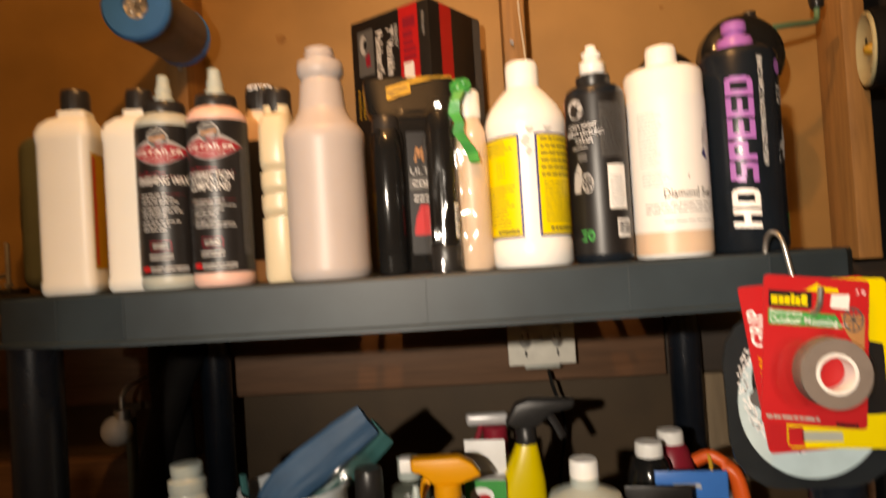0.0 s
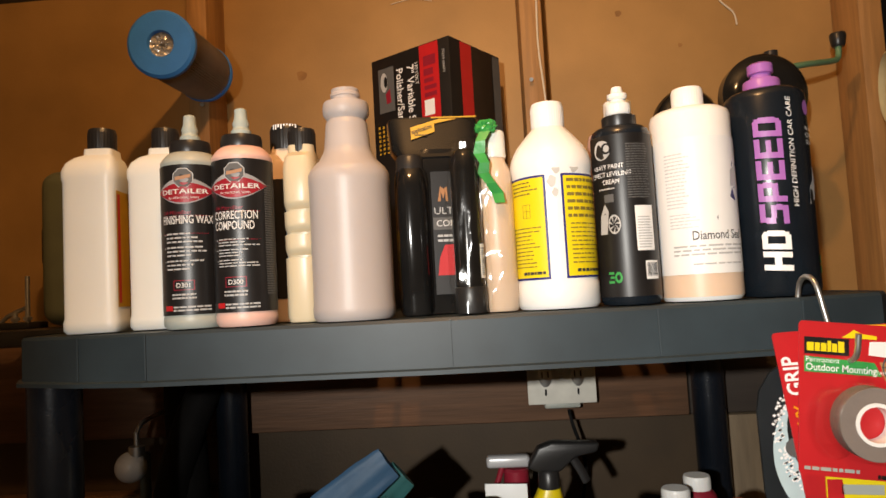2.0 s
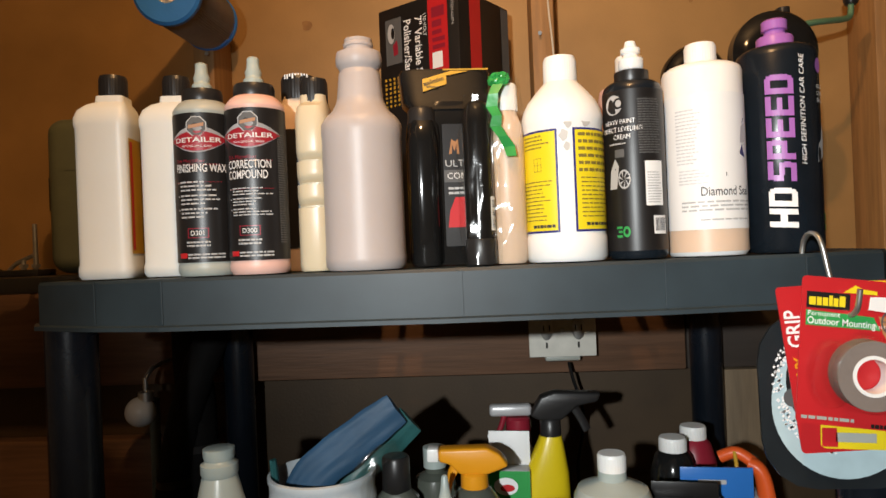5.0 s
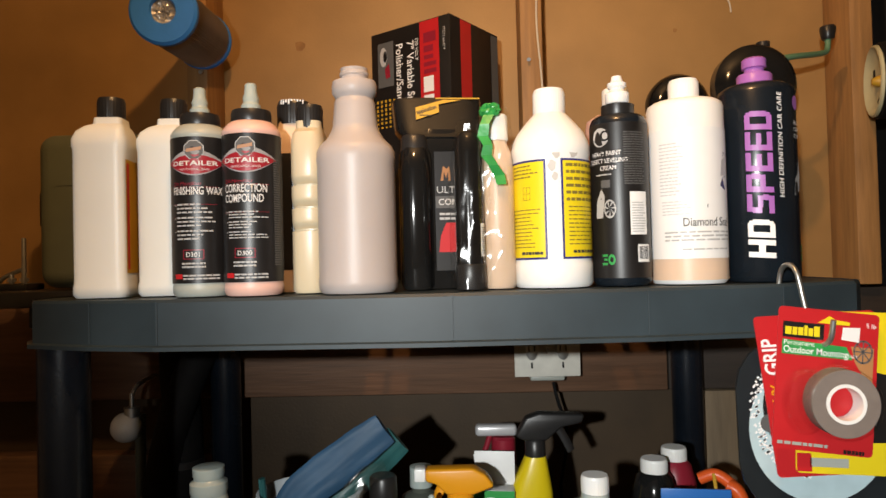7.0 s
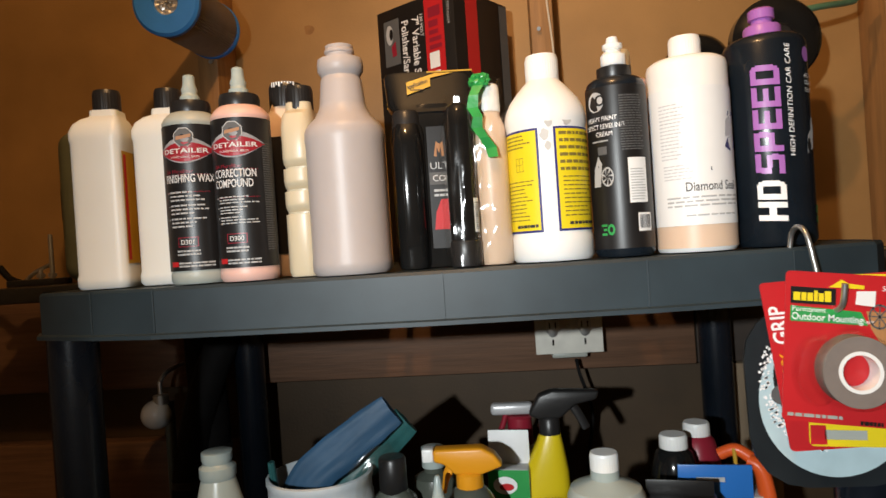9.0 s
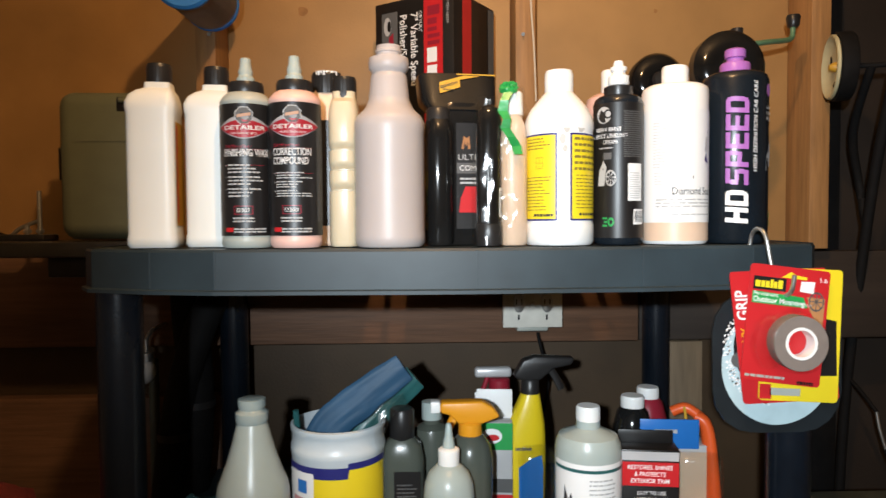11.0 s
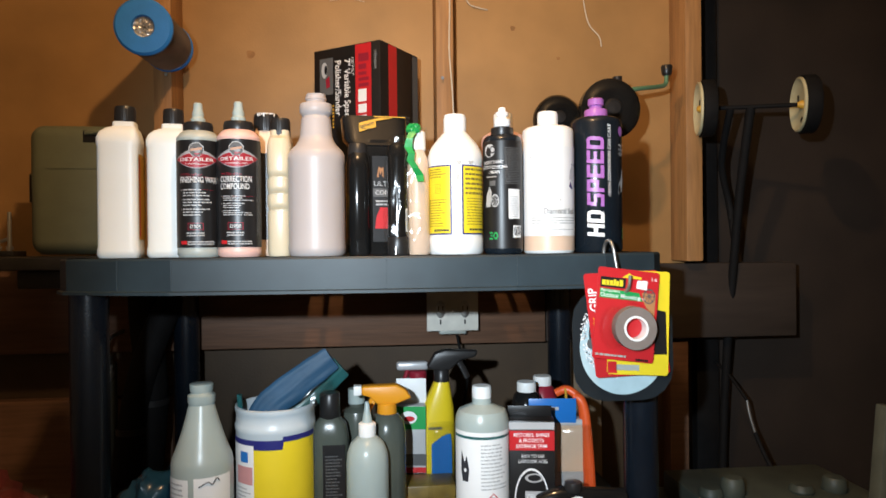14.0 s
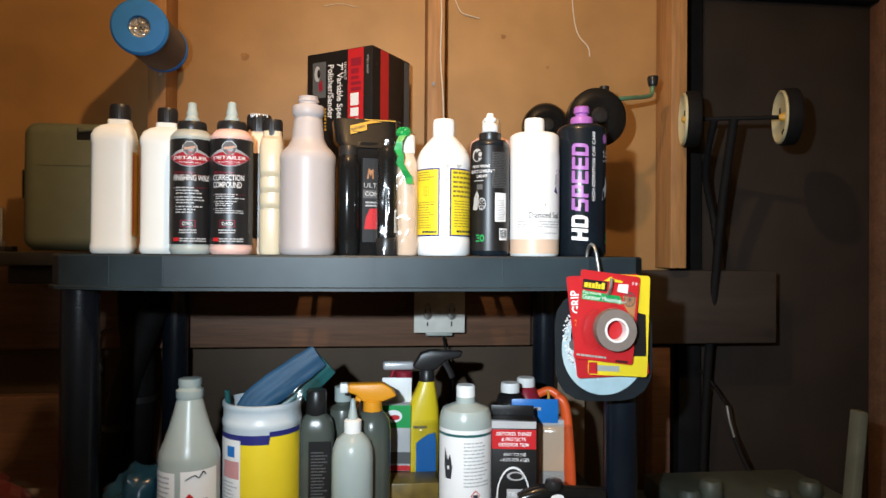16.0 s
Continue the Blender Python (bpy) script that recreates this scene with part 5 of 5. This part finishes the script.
film_bag("plastic_bag", [(-0.195, 0.13, 1.065), (-0.170, 0.130, 1.155), (-0.120, 0.140, 1.200), (-0.066, 0.148, 1.238)], 0.022, BLUEBAG, "folded blue plastic bag stuffed into the tub", 3)
film_bag("plastic_bag", [(-0.17, 0.15, 1.065), (-0.135, 0.160, 1.150), (-0.095, 0.168, 1.185), (-0.052, 0.160, 1.222)], 0.021, TEALBAG, "crumpled teal plastic bag in the tub", 11)
film_bag("plastic_bag", [(-0.11, 0.118, 1.065), (-0.106, 0.108, 1.150), (-0.092, 0.110, 1.186), (-0.064, 0.125, 1.200)], 0.012, FILM, "clear plastic bag corner over the tub edge", 21)
film_bag("plastic_bag", [(-0.205, 0.125, 1.065), (-0.203, 0.125, 1.15), (-0.204, 0.122, 1.190)], 0.004, TEALBAG, "thin teal plastic bag corner sticking out", 5)

t = thing("shampoo_bottle", pose(-0.070, 0.150, ZL), "smoky grey-green bottle with black cap, dark label", "bottle")
part("body", loft([(0.027, 0.020, 0, 0, 0), (0.029, 0.022, 0.005, 0, 0), (0.029, 0.022, 0.175, 0, 0), (0.025, 0.020, 0.195, 0, 0), (0.015, 0.014, 0.205, 0, 0)], 3, 44), SMOKE, t)
part("cap", lathe([(0.0155, 0.203), (0.0165, 0.205), (0.0160, 0.240), (0.014, 0.243), (0, 0.243)], seg=32), BLACKCAP, t)
w = flat_wrap((0, -0.0222, 0), (1, 0, 0), (0, 0, 1))
part("label", sheet(w, -0.010, 0.024, 0.05, 0.165), LABELBLACK, t)
print_lines(t, w, -0.006, 0.020, 0.07, 0.150, 16, INKDIM, 0.4)
t = thing("shampoo_bottle", pose(-0.030, 0.205, ZL), "smoky green bottle standing behind the pump bottle", "bottle")
part("body", lathe([(0.026, 0), (0.028, 0.005), (0.028, 0.185), (0.024, 0.200), (0.012, 0.206), (0.012, 0.215)], seg=40), SMOKE, t)
part("cap", lathe([(0.014, 0.212), (0.014, 0.236), (0, 0.238)], seg=24), CLEARISH, t)

t = thing("squeeze_bottle", pose(-0.010, 0.090, ZL), "milky squeeze bottle with white conical nozzle", "bottle")
part("body", lathe([(0.029, 0), (0.0315, 0.004), (0.0315, 0.150), (0.030, 0.165), (0.025, 0.178), (0.017, 0.186), (0.013, 0.189)], seg=52), CLEARISH, t)
part("cap", lathe([(0.0125, 0.187), (0.0132, 0.189), (0.0132, 0.207), (0.0105, 0.209), (0.0075, 0.2095)], seg=32), WHITE, t)
part("nozzle", lathe([(0.0078, 0.2085), (0.0070, 0.216), (0.0048, 0.226), (0.0034, 0.238), (0.002, 0.240)], seg=24), CLEARISH, t, "clear conical nozzle")


def trigger(parent, z, material, outline, collar, collar_high, lever, thick=0.020, tip=None, tip_material=None):
    """A trigger sprayer head cut from its side outline: collar, body, lever and nozzle."""
    part("collar", lathe([(collar, 0), (collar * 1.05, 0.002), (collar, collar_high * 0.9), (collar * 0.8, collar_high)], at=(0, 0, z), seg=36), material, parent)
    bm = bmesh.new()
    front = bm.faces.new([bm.verts.new((x, -thick / 2, z + h)) for x, h in outline])
    ext = bmesh.ops.extrude_face_region(bm, geom=[front])
    bmesh.ops.translate(bm, vec=(0, thick, 0), verts=[g for g in ext["geom"] if isinstance(g, bmesh.types.BMVert)])
    bmesh.ops.bevel(bm, geom=bm.edges[:], offset=0.0035, segments=3, affect="EDGES", profile=0.5)
    part("sprayer_head", bm, material, parent)
    part("lever", tube([(x, 0, z + h) for x, h in lever], 0.0032, 10, flat=1.8), material, parent)
    if tip:
        part("nozzle_tip", box(tip[2], thick * 0.8, tip[3], (tip[0], 0, z + tip[1]), 0.002), tip_material, parent)


t = thing("trigger_bottle", pose(0.020, 0.140, ZL), "smoky bottle with orange trigger sprayer, white tip", "spray bottle")
part("body", lathe([(0.027, 0), (0.0295, 0.005), (0.0295, 0.178), (0.027, 0.195), (0.019, 0.207), (0.013, 0.212)], seg=48), SMOKE, t)
trigger(t, 0.200, ORANGE, [(-0.039, 0.040), (-0.039, 0.054), (0.016, 0.055), (0.030, 0.047), (0.039, 0.034), (0.015, 0.025), (-0.015, 0.025), (-0.027, 0.037)], 0.0150, 0.027, [(-0.018, 0.036), (-0.026, 0.022), (-0.030, 0.004)], 0.022, (-0.0455, 0.047, 0.013, 0.015), WHITE)

# green car polish card pack
t = thing("polish_pack", pose(0.062, 0.235, ZL, 0, 0, -6), "green and grey hang pack showing a small car", "pack")
part("body", box(0.052, 0.030, 0.200, (0, 0, 0.100), 0.003), INKGREY, t)
part("hang_card", box(0.052, 0.002, 0.045, (0, 0.008, 0.220), 0.0006), LABELWHITE, t)
w = flat_wrap((0, -0.0153, 0), (1, 0, 0), (0, 0, 1))
part("green_panel", sheet(w, -0.025, 0.026, 0.160, 0.199, lift=0.0), GREEN, t)
part("oval_badge", disc(w, -0.004, 0.180, 0.015, 0.011, 0.0004), LABELWHITE, t)
part("oval_badge", disc(w, -0.002, 0.178, 0.009, 0.0045, 0.0007), RED, t)
part("grey_panel", sheet(w, -0.025, 0.026, 0.098, 0.118, lift=0.0003), INKDIM, t)
part("red_panel", sheet(w, -0.025, 0.026, 0.086, 0.095, lift=0.0003), RED, t)
part("dark_panel", sheet(w, -0.025, 0.026, 0.078, 0.0855, lift=0.0003), LABELBLACK, t)
part("car_print", poly(w, [(-0.025, 0.045), (0.020, 0.045), (0.024, 0.056), (0.010, 0.066), (0.000, 0.074), (-0.020, 0.070), (-0.025, 0.060)], 0.0004), LABELWHITE, t)
part("wheel_print", disc(w, 0.012, 0.050, 0.007, 0.009, 0.0008), LABELBLACK, t)

t = thing("trigger_bottle", pose(0.078, 0.315, ZL), "white bottle with maroon and silver trigger sprayer", "spray bottle")
part("body", lathe([(0.028, 0), (0.030, 0.005), (0.030, 0.165), (0.026, 0.185), (0.016, 0.205)], seg=44), WHITE, t)
part("collar", lathe([(0.0165, 0.203), (0.0175, 0.206), (0.0165, 0.240), (0.013, 0.243)], seg=32), MAROON, t)
part("sprayer_head", box(0.058, 0.018, 0.016, (-0.010, 0, 0.252), 0.005, 3), SILVER, t, "silver sprayer head")
part("lever", tube([(-0.018, 0, 0.246), (-0.024, 0, 0.228), (-0.032, 0, 0.212)], 0.004, 10), MAROON, t)
part("paddle", box(0.016, 0.003, 0.055, (-0.030, -0.045, 0.205), 0.001, rot=(0, -10, 0)), LABELWHITE, t, "white card tag")
part("paddle_foot", box(0.016, 0.045, 0.003, (-0.026, -0.022, 0.180), 0.001), LABELWHITE, t)

t = thing("trigger_bottle", pose(0.105, 0.245, ZL), "yellow spray bottle, blue label, black trigger head", "spray bottle")
part("body", loft([(0.033, 0.020, 0, -0.004, 0), (0.036, 0.022, 0.006, -0.004, 0), (0.036, 0.022, 0.08, -0.004, 0), (0.0345, 0.022, 0.150, -0.001, 0), (0.028, 0.020, 0.190, 0.004, 0), (0.018, 0.017, 0.222, 0.009, 0), (0.0135, 0.0135, 0.236, 0.011, 0)], 2.6, 48), YELLOWP, t)
w = flat_wrap((0, -0.0224, 0), (1, 0, 0), (0, 0, 1))
bm = bmesh.new()
for k in range(6):
    z0, z1 = 0.03 + 0.017 * k, 0.03 + 0.017 * (k + 1)
    sheet(w, -0.009, 0.026, z0, z1, 6, 1, 0.0, bm)
poly(w, [(-0.009, 0.132), (0.026, 0.132), (0.024, 0.150), (0.010, 0.146)], 0.0, bm)
bmesh.ops.remove_doubles(bm, verts=bm.verts, dist=0.0002)
part("label", bm, BLUEP, t, "blue shrink label")
print_lines(t, w, -0.014, 0.010, 0.156, 0.163, 1, INKDIM, 0.6, 0.05)
h = new("sprayer")
h.parent = t
h.location = (0.011, 0, 0)
trigger(h, 0.228, BLACKCAP, [(-0.026, 0.034), (-0.012, 0.058), (0.006, 0.064), (0.064, 0.061), (0.060, 0.050), (0.034, 0.045), (0.014, 0.028), (-0.014, 0.028)], 0.0130, 0.030, [(0.028, 0.046), (0.038, 0.030), (0.046, 0.013)], 0.020)

t = thing("shallow_tray", pose(0.080, 0.185, ZL), "gold and black shallow carton under the spray bottles", "carton")
part("carton_body", box(0.10, 0.060, 0.085, (0, 0, 0.0425), 0.002), mat("gold_black_card", (0.16, 0.11, 0.02), 0.4, vary=0.6, scale=40), t)

t = thing("cleaner_bottle", pose(0.165, 0.095, ZL), "clear quart bottle with white printed label, white cap", "bottle")
part("body", lathe([(0.038, 0), (0.041, 0.005), (0.041, 0.205), (0.0395, 0.214), (0.036, 0.222), (0.022, 0.228), (0.015, 0.231), (0.0145, 0.240)], seg=56), CLEARISH, t)
cap(t, 0.0145, 0.240, 0.018, WHITE, ribs=32)
w = round_wrap(0.041, 0.041, 2)
part("label", sheet(w, -0.060, 0.062, 0.02, 0.196, 44), LABELWHITE, t, "white label with teal border")
part("label_edge", sheet(w, -0.060, 0.060, 0.186, 0.190, 40, lift=0.0003), TEALBAG, t)
part("label_edge", sheet(w, 0.046, 0.049, 0.02, 0.186, 2, lift=0.0003), TEALBAG, t)
part("figure_print", poly(w, [(-0.038, 0.122), (-0.028, 0.122), (-0.026, 0.140), (-0.030, 0.160), (-0.034, 0.150), (-0.040, 0.168), (-0.041, 0.140)], 0.0006), INK, t)
print_lines(t, w, -0.008, 0.036, 0.110, 0.180, 13, INKGREY, 0.35)
part("hazard_mark", poly(w, [(0.002, 0.098), (0.010, 0.107), (0.018, 0.098), (0.010, 0.089)], 0.0006), RED, t)
part("hazard_mark", poly(w, [(0.004, 0.098), (0.010, 0.105), (0.016, 0.098), (0.010, 0.091)], 0.0009), LABELWHITE, t)
part("hazard_mark", sheet(w, 0.006, 0.014, 0.095, 0.100, 2, 1, 0.0011), INK, t)
text(t, "2000", 0.0120, -0.030, 0.076, w, INK, 0.0006, wide=0.8)
print_lines(t, w, -0.034, 0.040, 0.050, 0.072, 4, INKGREY, 0.45)
t = thing("restorer_carton", pose(0.241, 0.100, ZL, 0, 0, -8), "black, red and silver trim restorer carton, worn", "carton")
part("carton_body", box(0.072, 0.040, 0.205, (0, 0, 0.1025), 0.0012), LABELBLACK, t)
part("hang_flap", box(0.068, 0.002, 0.018, (0, 0.010, 0.212), 0.0006), LABELBLACK, t)
w = flat_wrap((0, -0.0203, 0), (1, 0, 0), (0, 0, 1))
part("silver_top", sheet(w, -0.035, 0.035, 0.192, 0.203), SILVER, t)
part("red_panel", sheet(w, -0.035, 0.035, 0.160, 0.190), RED, t)
for s, v in (("RESTORES, SHINES", 0.181), ("& PROTECTS", 0.1725), ("EXTERIOR TRIM", 0.164)):
    text(t, s, 0.0078, 0, v, w, INKWHITE, 0.0004, wide=0.85, centre=True, shear=0.15, bold=0.01)
for s, v in (("EASY TO USE", 0.149), ("LASTS FOR AGES", 0.141)):
    text(t, s, 0.0070, 0.002, v, w, INKWHITE, 0.0004, wide=0.85, centre=True, shear=0.15)
part("bottle_picture", disc(w, 0, 0.085, 0.026, 0.048, 0.0004, inner=0.93), INKWHITE, t)
part("bottle_picture", disc(w, 0.004, 0.118, 0.014, 0.007, 0.0004, inner=0.7), INKGREY, t)
part("bottle_picture", sheet(w, -0.010, 0.020, 0.050, 0.098, lift=0.0004), SILVER, t)
text(t, "TRIM", 0.011, 0.002, 0.086, w, INKWHITE, 0.0008, centre=True, shear=0.2)
text(t, "RESTORER", 0.0095, 0.0, 0.074, w, INKWHITE, 0.0008, wide=0.85, centre=True, shear=0.2)
t = thing("bulb_box", pose(0.300, 0.175, ZL, 0, 0, -6), "blue topped hang box with clear window", "carton")
part("carton_body", box(0.090, 0.040, 0.185, (0, 0, 0.0925), 0.001), INKGREY, t)
part("blue_header", box(0.078, 0.003, 0.040, (-0.007, -0.019, 0.200), 0.0006), BLUEP, t, "blue header card")
part("hang_slot", box(0.030, 0.001, 0.005, (-0.012, -0.0212, 0.204)), INKGREY, t)
w = flat_wrap((0, -0.0202, 0), (1, 0, 0), (0, 0, 1))
part("window", sheet(w, 0.000, 0.042, 0.10, 0.176), PEACH, t)
part("silver_panel", sheet(w, 0.000, 0.042, 0.05, 0.098), SILVER, t)
part("red_panel", sheet(w, 0.000, 0.030, 0.03, 0.049), RED, t)
for x, y, z in ((0.265, 0.235, 0.222), (0.307, 0.292, 0.220)):
    dark = x < 0.29
    t = thing("fluid_bottle", pose(x, y, ZL), "black fluid bottle with white cap" if dark else "dark red fluid bottle with white cap", "bottle", "fluid bottles")
    part("body", lathe([(0.026, 0), (0.028, 0.005), (0.028, z - 0.035), (0.022, z - 0.012), (0.015, z - 0.004)], seg=40), BLACK if dark else MAROON, t)
    cap(t, 0.0165, z - 0.006, 0.017, WHITE, ribs=28)
t = thing("caulking_gun", pose(0, 0, 0), "orange-red plastic tool handle leaning by the post", "tool")
part("handle", tube([(0.332, 0.168, 1.160), (0.343, 0.160, 1.148), (0.348, 0.152, 1.080), (0.350, 0.145, 1.000), (0.351, 0.140, 0.9415)], 0.0105, 14, flat=0.8), ORANGERED, t)
part("yoke", tube([(0.305, 0.185, 1.163), (0.322, 0.178, 1.170), (0.340, 0.170, 1.158)], 0.007, 12), ORANGERED, t)
part("barrel", lathe([(0.020, 0.001), (0.021, 0.01), (0.021, 0.12), (0.012, 0.14)], at=(0.322, 0.215, ZL), seg=32), mat("brown_red_plastic", (0.20, 0.035, 0.015), 0.4), t)
part("chain", tube([(0.318, 0.174, 1.172), (0.317, 0.165, 1.155), (0.316, 0.164, 1.130)], 0.0022, 8), GOLD, t)
t = thing("clear_clamshell", pose(0.318, 0.120, ZL, 0, 0, -12), "empty clear clamshell pack catching the torch", "pack")
part("shell", box(0.055, 0.030, 0.185, (0, 0, 0.0925), 0.008, 3), FILM, t)
t = thing("clear_clamshell", pose(0.108, 0.140, ZL, 0, 0, 8), "tall empty clear clamshell pack beside the quart bottle", "pack")
part("shell", box(0.045, 0.040, 0.190, (0, 0, 0.095), 0.010, 3), FILM, t)
t = thing("hose_nozzle", pose(0.285, 0.050, ZL), "black hose nozzle with lever lying on a stand", "nozzle")
part("stem", lathe([(0.030, 0), (0.032, 0.004), (0.020, 0.05), (0.012, 0.092)], seg=32), BLACKCAP, t)
part("barrel", tube([(-0.045, 0, 0.092), (-0.01, 0, 0.100), (0.04, 0, 0.098), (0.085, 0.01, 0.088)], 0.013, 16, radii=[0.010, 0.015, 0.013, 0.017]), BLACK, t)
part("knob", lathe([(0.012, 0), (0.014, 0.004), (0.012, 0.014), (0, 0.016)], at=(0.008, -0.004, 0.108), seg=24), BLACKCAP, t)
part("white_mark", disc(flat_wrap((0.010, -0.0175, 0.100), (1, 0, 0), (0, 0, 1)), 0, 0, 0.010, 0.005), INKWHITE, t)
t = thing("blue_tarp_bag", pose(-0.335, 0.13, ZL), "crumpled blue and clear plastic bag", "bag")
bm = bmesh.new()
bmesh.ops.create_icosphere(bm, subdivisions=4, radius=1.0)
for v in bm.verts:
    k = 1 + 0.35 * noise.noise(v.co * 1.8) + 0.15 * noise.noise(v.co * 5) + 0.06 * noise.noise(v.co * 12)
    v.co = Vector((v.co.x * 0.050 * k, v.co.y * 0.06 * k, max(0.0, 0.06 + v.co.z * 0.075 * k)))
part("film", bm, mat("dark_blue_film", (0.012, 0.045, 0.075), 0.25, vary=0.4, scale=30, bump=0.5, bump_scale=60), t, sharp=60)

# ---- beside and behind the unit ----
t = thing("bench_ledge", pose(-0.6175, 0.455, 1.345), "short black steel ledge with bolts standing on it", "ledge")
part("plate", box(0.305, 0.160, 0.026, (0, 0, 0.043), 0.004), BLACKCAP, t)
part("support", box(0.200, 0.150, 0.036, (0.030, 0.055, 0.011), 0.004), BLACKCAP, t)
for x, hh in ((-0.1025, 0.078), (-0.1245, 0.018)):
    part("bolt", lathe([(0.009, 0.0555), (0.009, 0.064), (0.0042, 0.065), (0.0036, 0.066 + hh), (0, 0.067 + hh)], at=(x, 0.02, 0), seg=14), STEEL, t)
    part("nut", lathe([(0.0075, 0.070), (0.0075, 0.076), (0.0040, 0.0765)], at=(x, 0.02, 0), seg=6), STEEL, t)
part("lever", tube([(-0.1575, 0.02, 0.060), (-0.1375, 0.02, 0.078), (-0.1035, 0.02, 0.092)], 0.0035), STEEL, t)
part("lever", tube([(-0.2025, 0.02, 0.092), (-0.1825, 0.02, 0.070), (-0.1565, 0.02, 0.060)], 0.006), RUBBER, t)
part("clamp", box(0.09, 0.05, 0.012, (-0.1275, 0.02, 0.0615), 0.003), BLACKCAP, t)

t = thing("float_bulb", pose(-0.560, 0.500, 1.16), "white glass bulb on a metal stem", "bulb")
bm = bmesh.new()
bmesh.ops.create_uvsphere(bm, u_segments=32, v_segments=20, radius=0.026)
part("globe", bm, LAMPGLASS, t)
part("collar", lathe([(0.013, 0.018), (0.013, 0.034), (0.004, 0.036), (0.004, 0.058)], at=(0.010, 0, 0), seg=20), STEEL, t)
part("stem", tube([(0.010, 0, 0.055), (0.012, 0.02, 0.070), (0.012, 0.083, 0.075)], 0.004), STEEL, t)
part("pipe", lathe([(0.009, -0.22), (0.009, 0.02)], at=(0.018, 0.012, 0), seg=20), GREYGREEN, t)
for pts, r_ in (([(-0.50, 0.57, 1.36), (-0.48, 0.53, 1.25), (-0.46, 0.50, 1.10), (-0.48, 0.50, 0.8), (-0.47, 0.52, 0.2), (-0.45, 0.50, 0.02)], 0.032), ([(-0.40, 0.57, 1.36), (-0.45, 0.50, 1.24), (-0.49, 0.47, 1.05), (-0.52, 0.47, 0.7), (-0.52, 0.47, 0.03)], 0.028)):
    t = thing("black_hose", pose(0, 0, 0), "thick black hose hanging behind the shelving unit", "hose", "hoses")
    part("hose_wall", tube(pts, r_, 14), RUBBER, t)
    x, y, z = pts[2]
    part("hose_clamp", tube([(x, y, z - 0.006), (x, y, z + 0.006)], r_ + 0.0015, 20), BLACKCAP, t, "dark hose clamp")

t = thing("storage_carton", pose(-0.66, 0.14, 0), "plain brown carton beside the shelving unit", "carton")
part("carton_body", box(0.34, 0.34, 0.985, (0, 0, 0.4925), 0.004), BEAM, t)
t = thing("red_rag", pose(-0.620, 0.12, 0.984), "dark red rag heaped on the carton", "rag")
bm = bmesh.new()
bmesh.ops.create_icosphere(bm, subdivisions=4, radius=1.0)
for v in bm.verts:
    k = 1 + 0.4 * noise.noise(v.co * 1.6 + Vector((4, 0, 0))) + 0.15 * noise.noise(v.co * 4.5)
    v.co = Vector((v.co.x * 0.10 * k, v.co.y * 0.10 * k, max(0.0, 0.02 + v.co.z * 0.075 * k)))
part("cloth", bm, REDCLOTH, t, sharp=60)
bm = bmesh.new()
bmesh.ops.create_icosphere(bm, subdivisions=3, radius=1.0)
for v in bm.verts:
    k = 1 + 0.5 * noise.noise(v.co * 2.5 + Vector((9, 0, 0)))
    v.co = Vector((0.085 + v.co.x * 0.055 * k, 0.01 + v.co.y * 0.05 * k, max(0.0, 0.03 + v.co.z * 0.045 * k)))
solo("cellophane", bm, FILM, pose(-0.620, 0.12, 0.985), "crumpled clear cellophane beside the red rag", "wrapper", sharp=10)

t = thing("bench_machine", pose(0.82, 0.40, 0), "grey-green enamelled machine with round knobs on top", "machine")
part("cabinet", box(0.42, 0.26, 0.86, (0, 0.02, 0.43), 0.006), GREYGREEN, t)
part("deck", box(0.36, 0.22, 0.050, (-0.01, 0, 0.886), 0.006), GREYGREEN, t)
for x, hh in ((-0.115, 0.030), (-0.16, 0.012), (0.10, 0.022), (0.03, 0.010)):
    part("knob", lathe([(0.022, 0), (0.024, 0.004), (0.022, hh), (0.018, hh + 0.006), (0, hh + 0.007)], at=(x, -0.05, 0.911), seg=28), GREYGREEN, t)
t = thing("pry_bar", pose(0, 0, 0), "thin dark bar with its highlight made as a steel stretch", "bar")
part("upper_bar", tube([(0.846, 0.718, 1.125), (0.849, 0.62, 1.090), (0.854, 0.556, 1.048)], 0.004, 10), RUBBER, t)
# steel on this stretch only, imitating a short highlight along the dark bar
part("highlight_section", tube([(0.854, 0.556, 1.048), (0.858, 0.552, 1.015), (0.867, 0.546, 0.976)], 0.0030, 10), STEEL, t, "steel stretch standing for a highlight")
part("lower_bar", tube([(0.867, 0.546, 0.976), (0.875, 0.53, 0.94), (0.88, 0.50, 0.905)], 0.005, 10), RUBBER, t)
solo("leaning_board", box(0.018, 0.028, 1.12, (0, 0, 0.56), 0.003), mat("pale_grey_green_board", (0.09, 0.095, 0.07), 0.7, vary=0.2), pose(0.822, 0.215, 0.0, 0, 5.2, 0), "pale grey-green board leaning upright on the floor", "board")
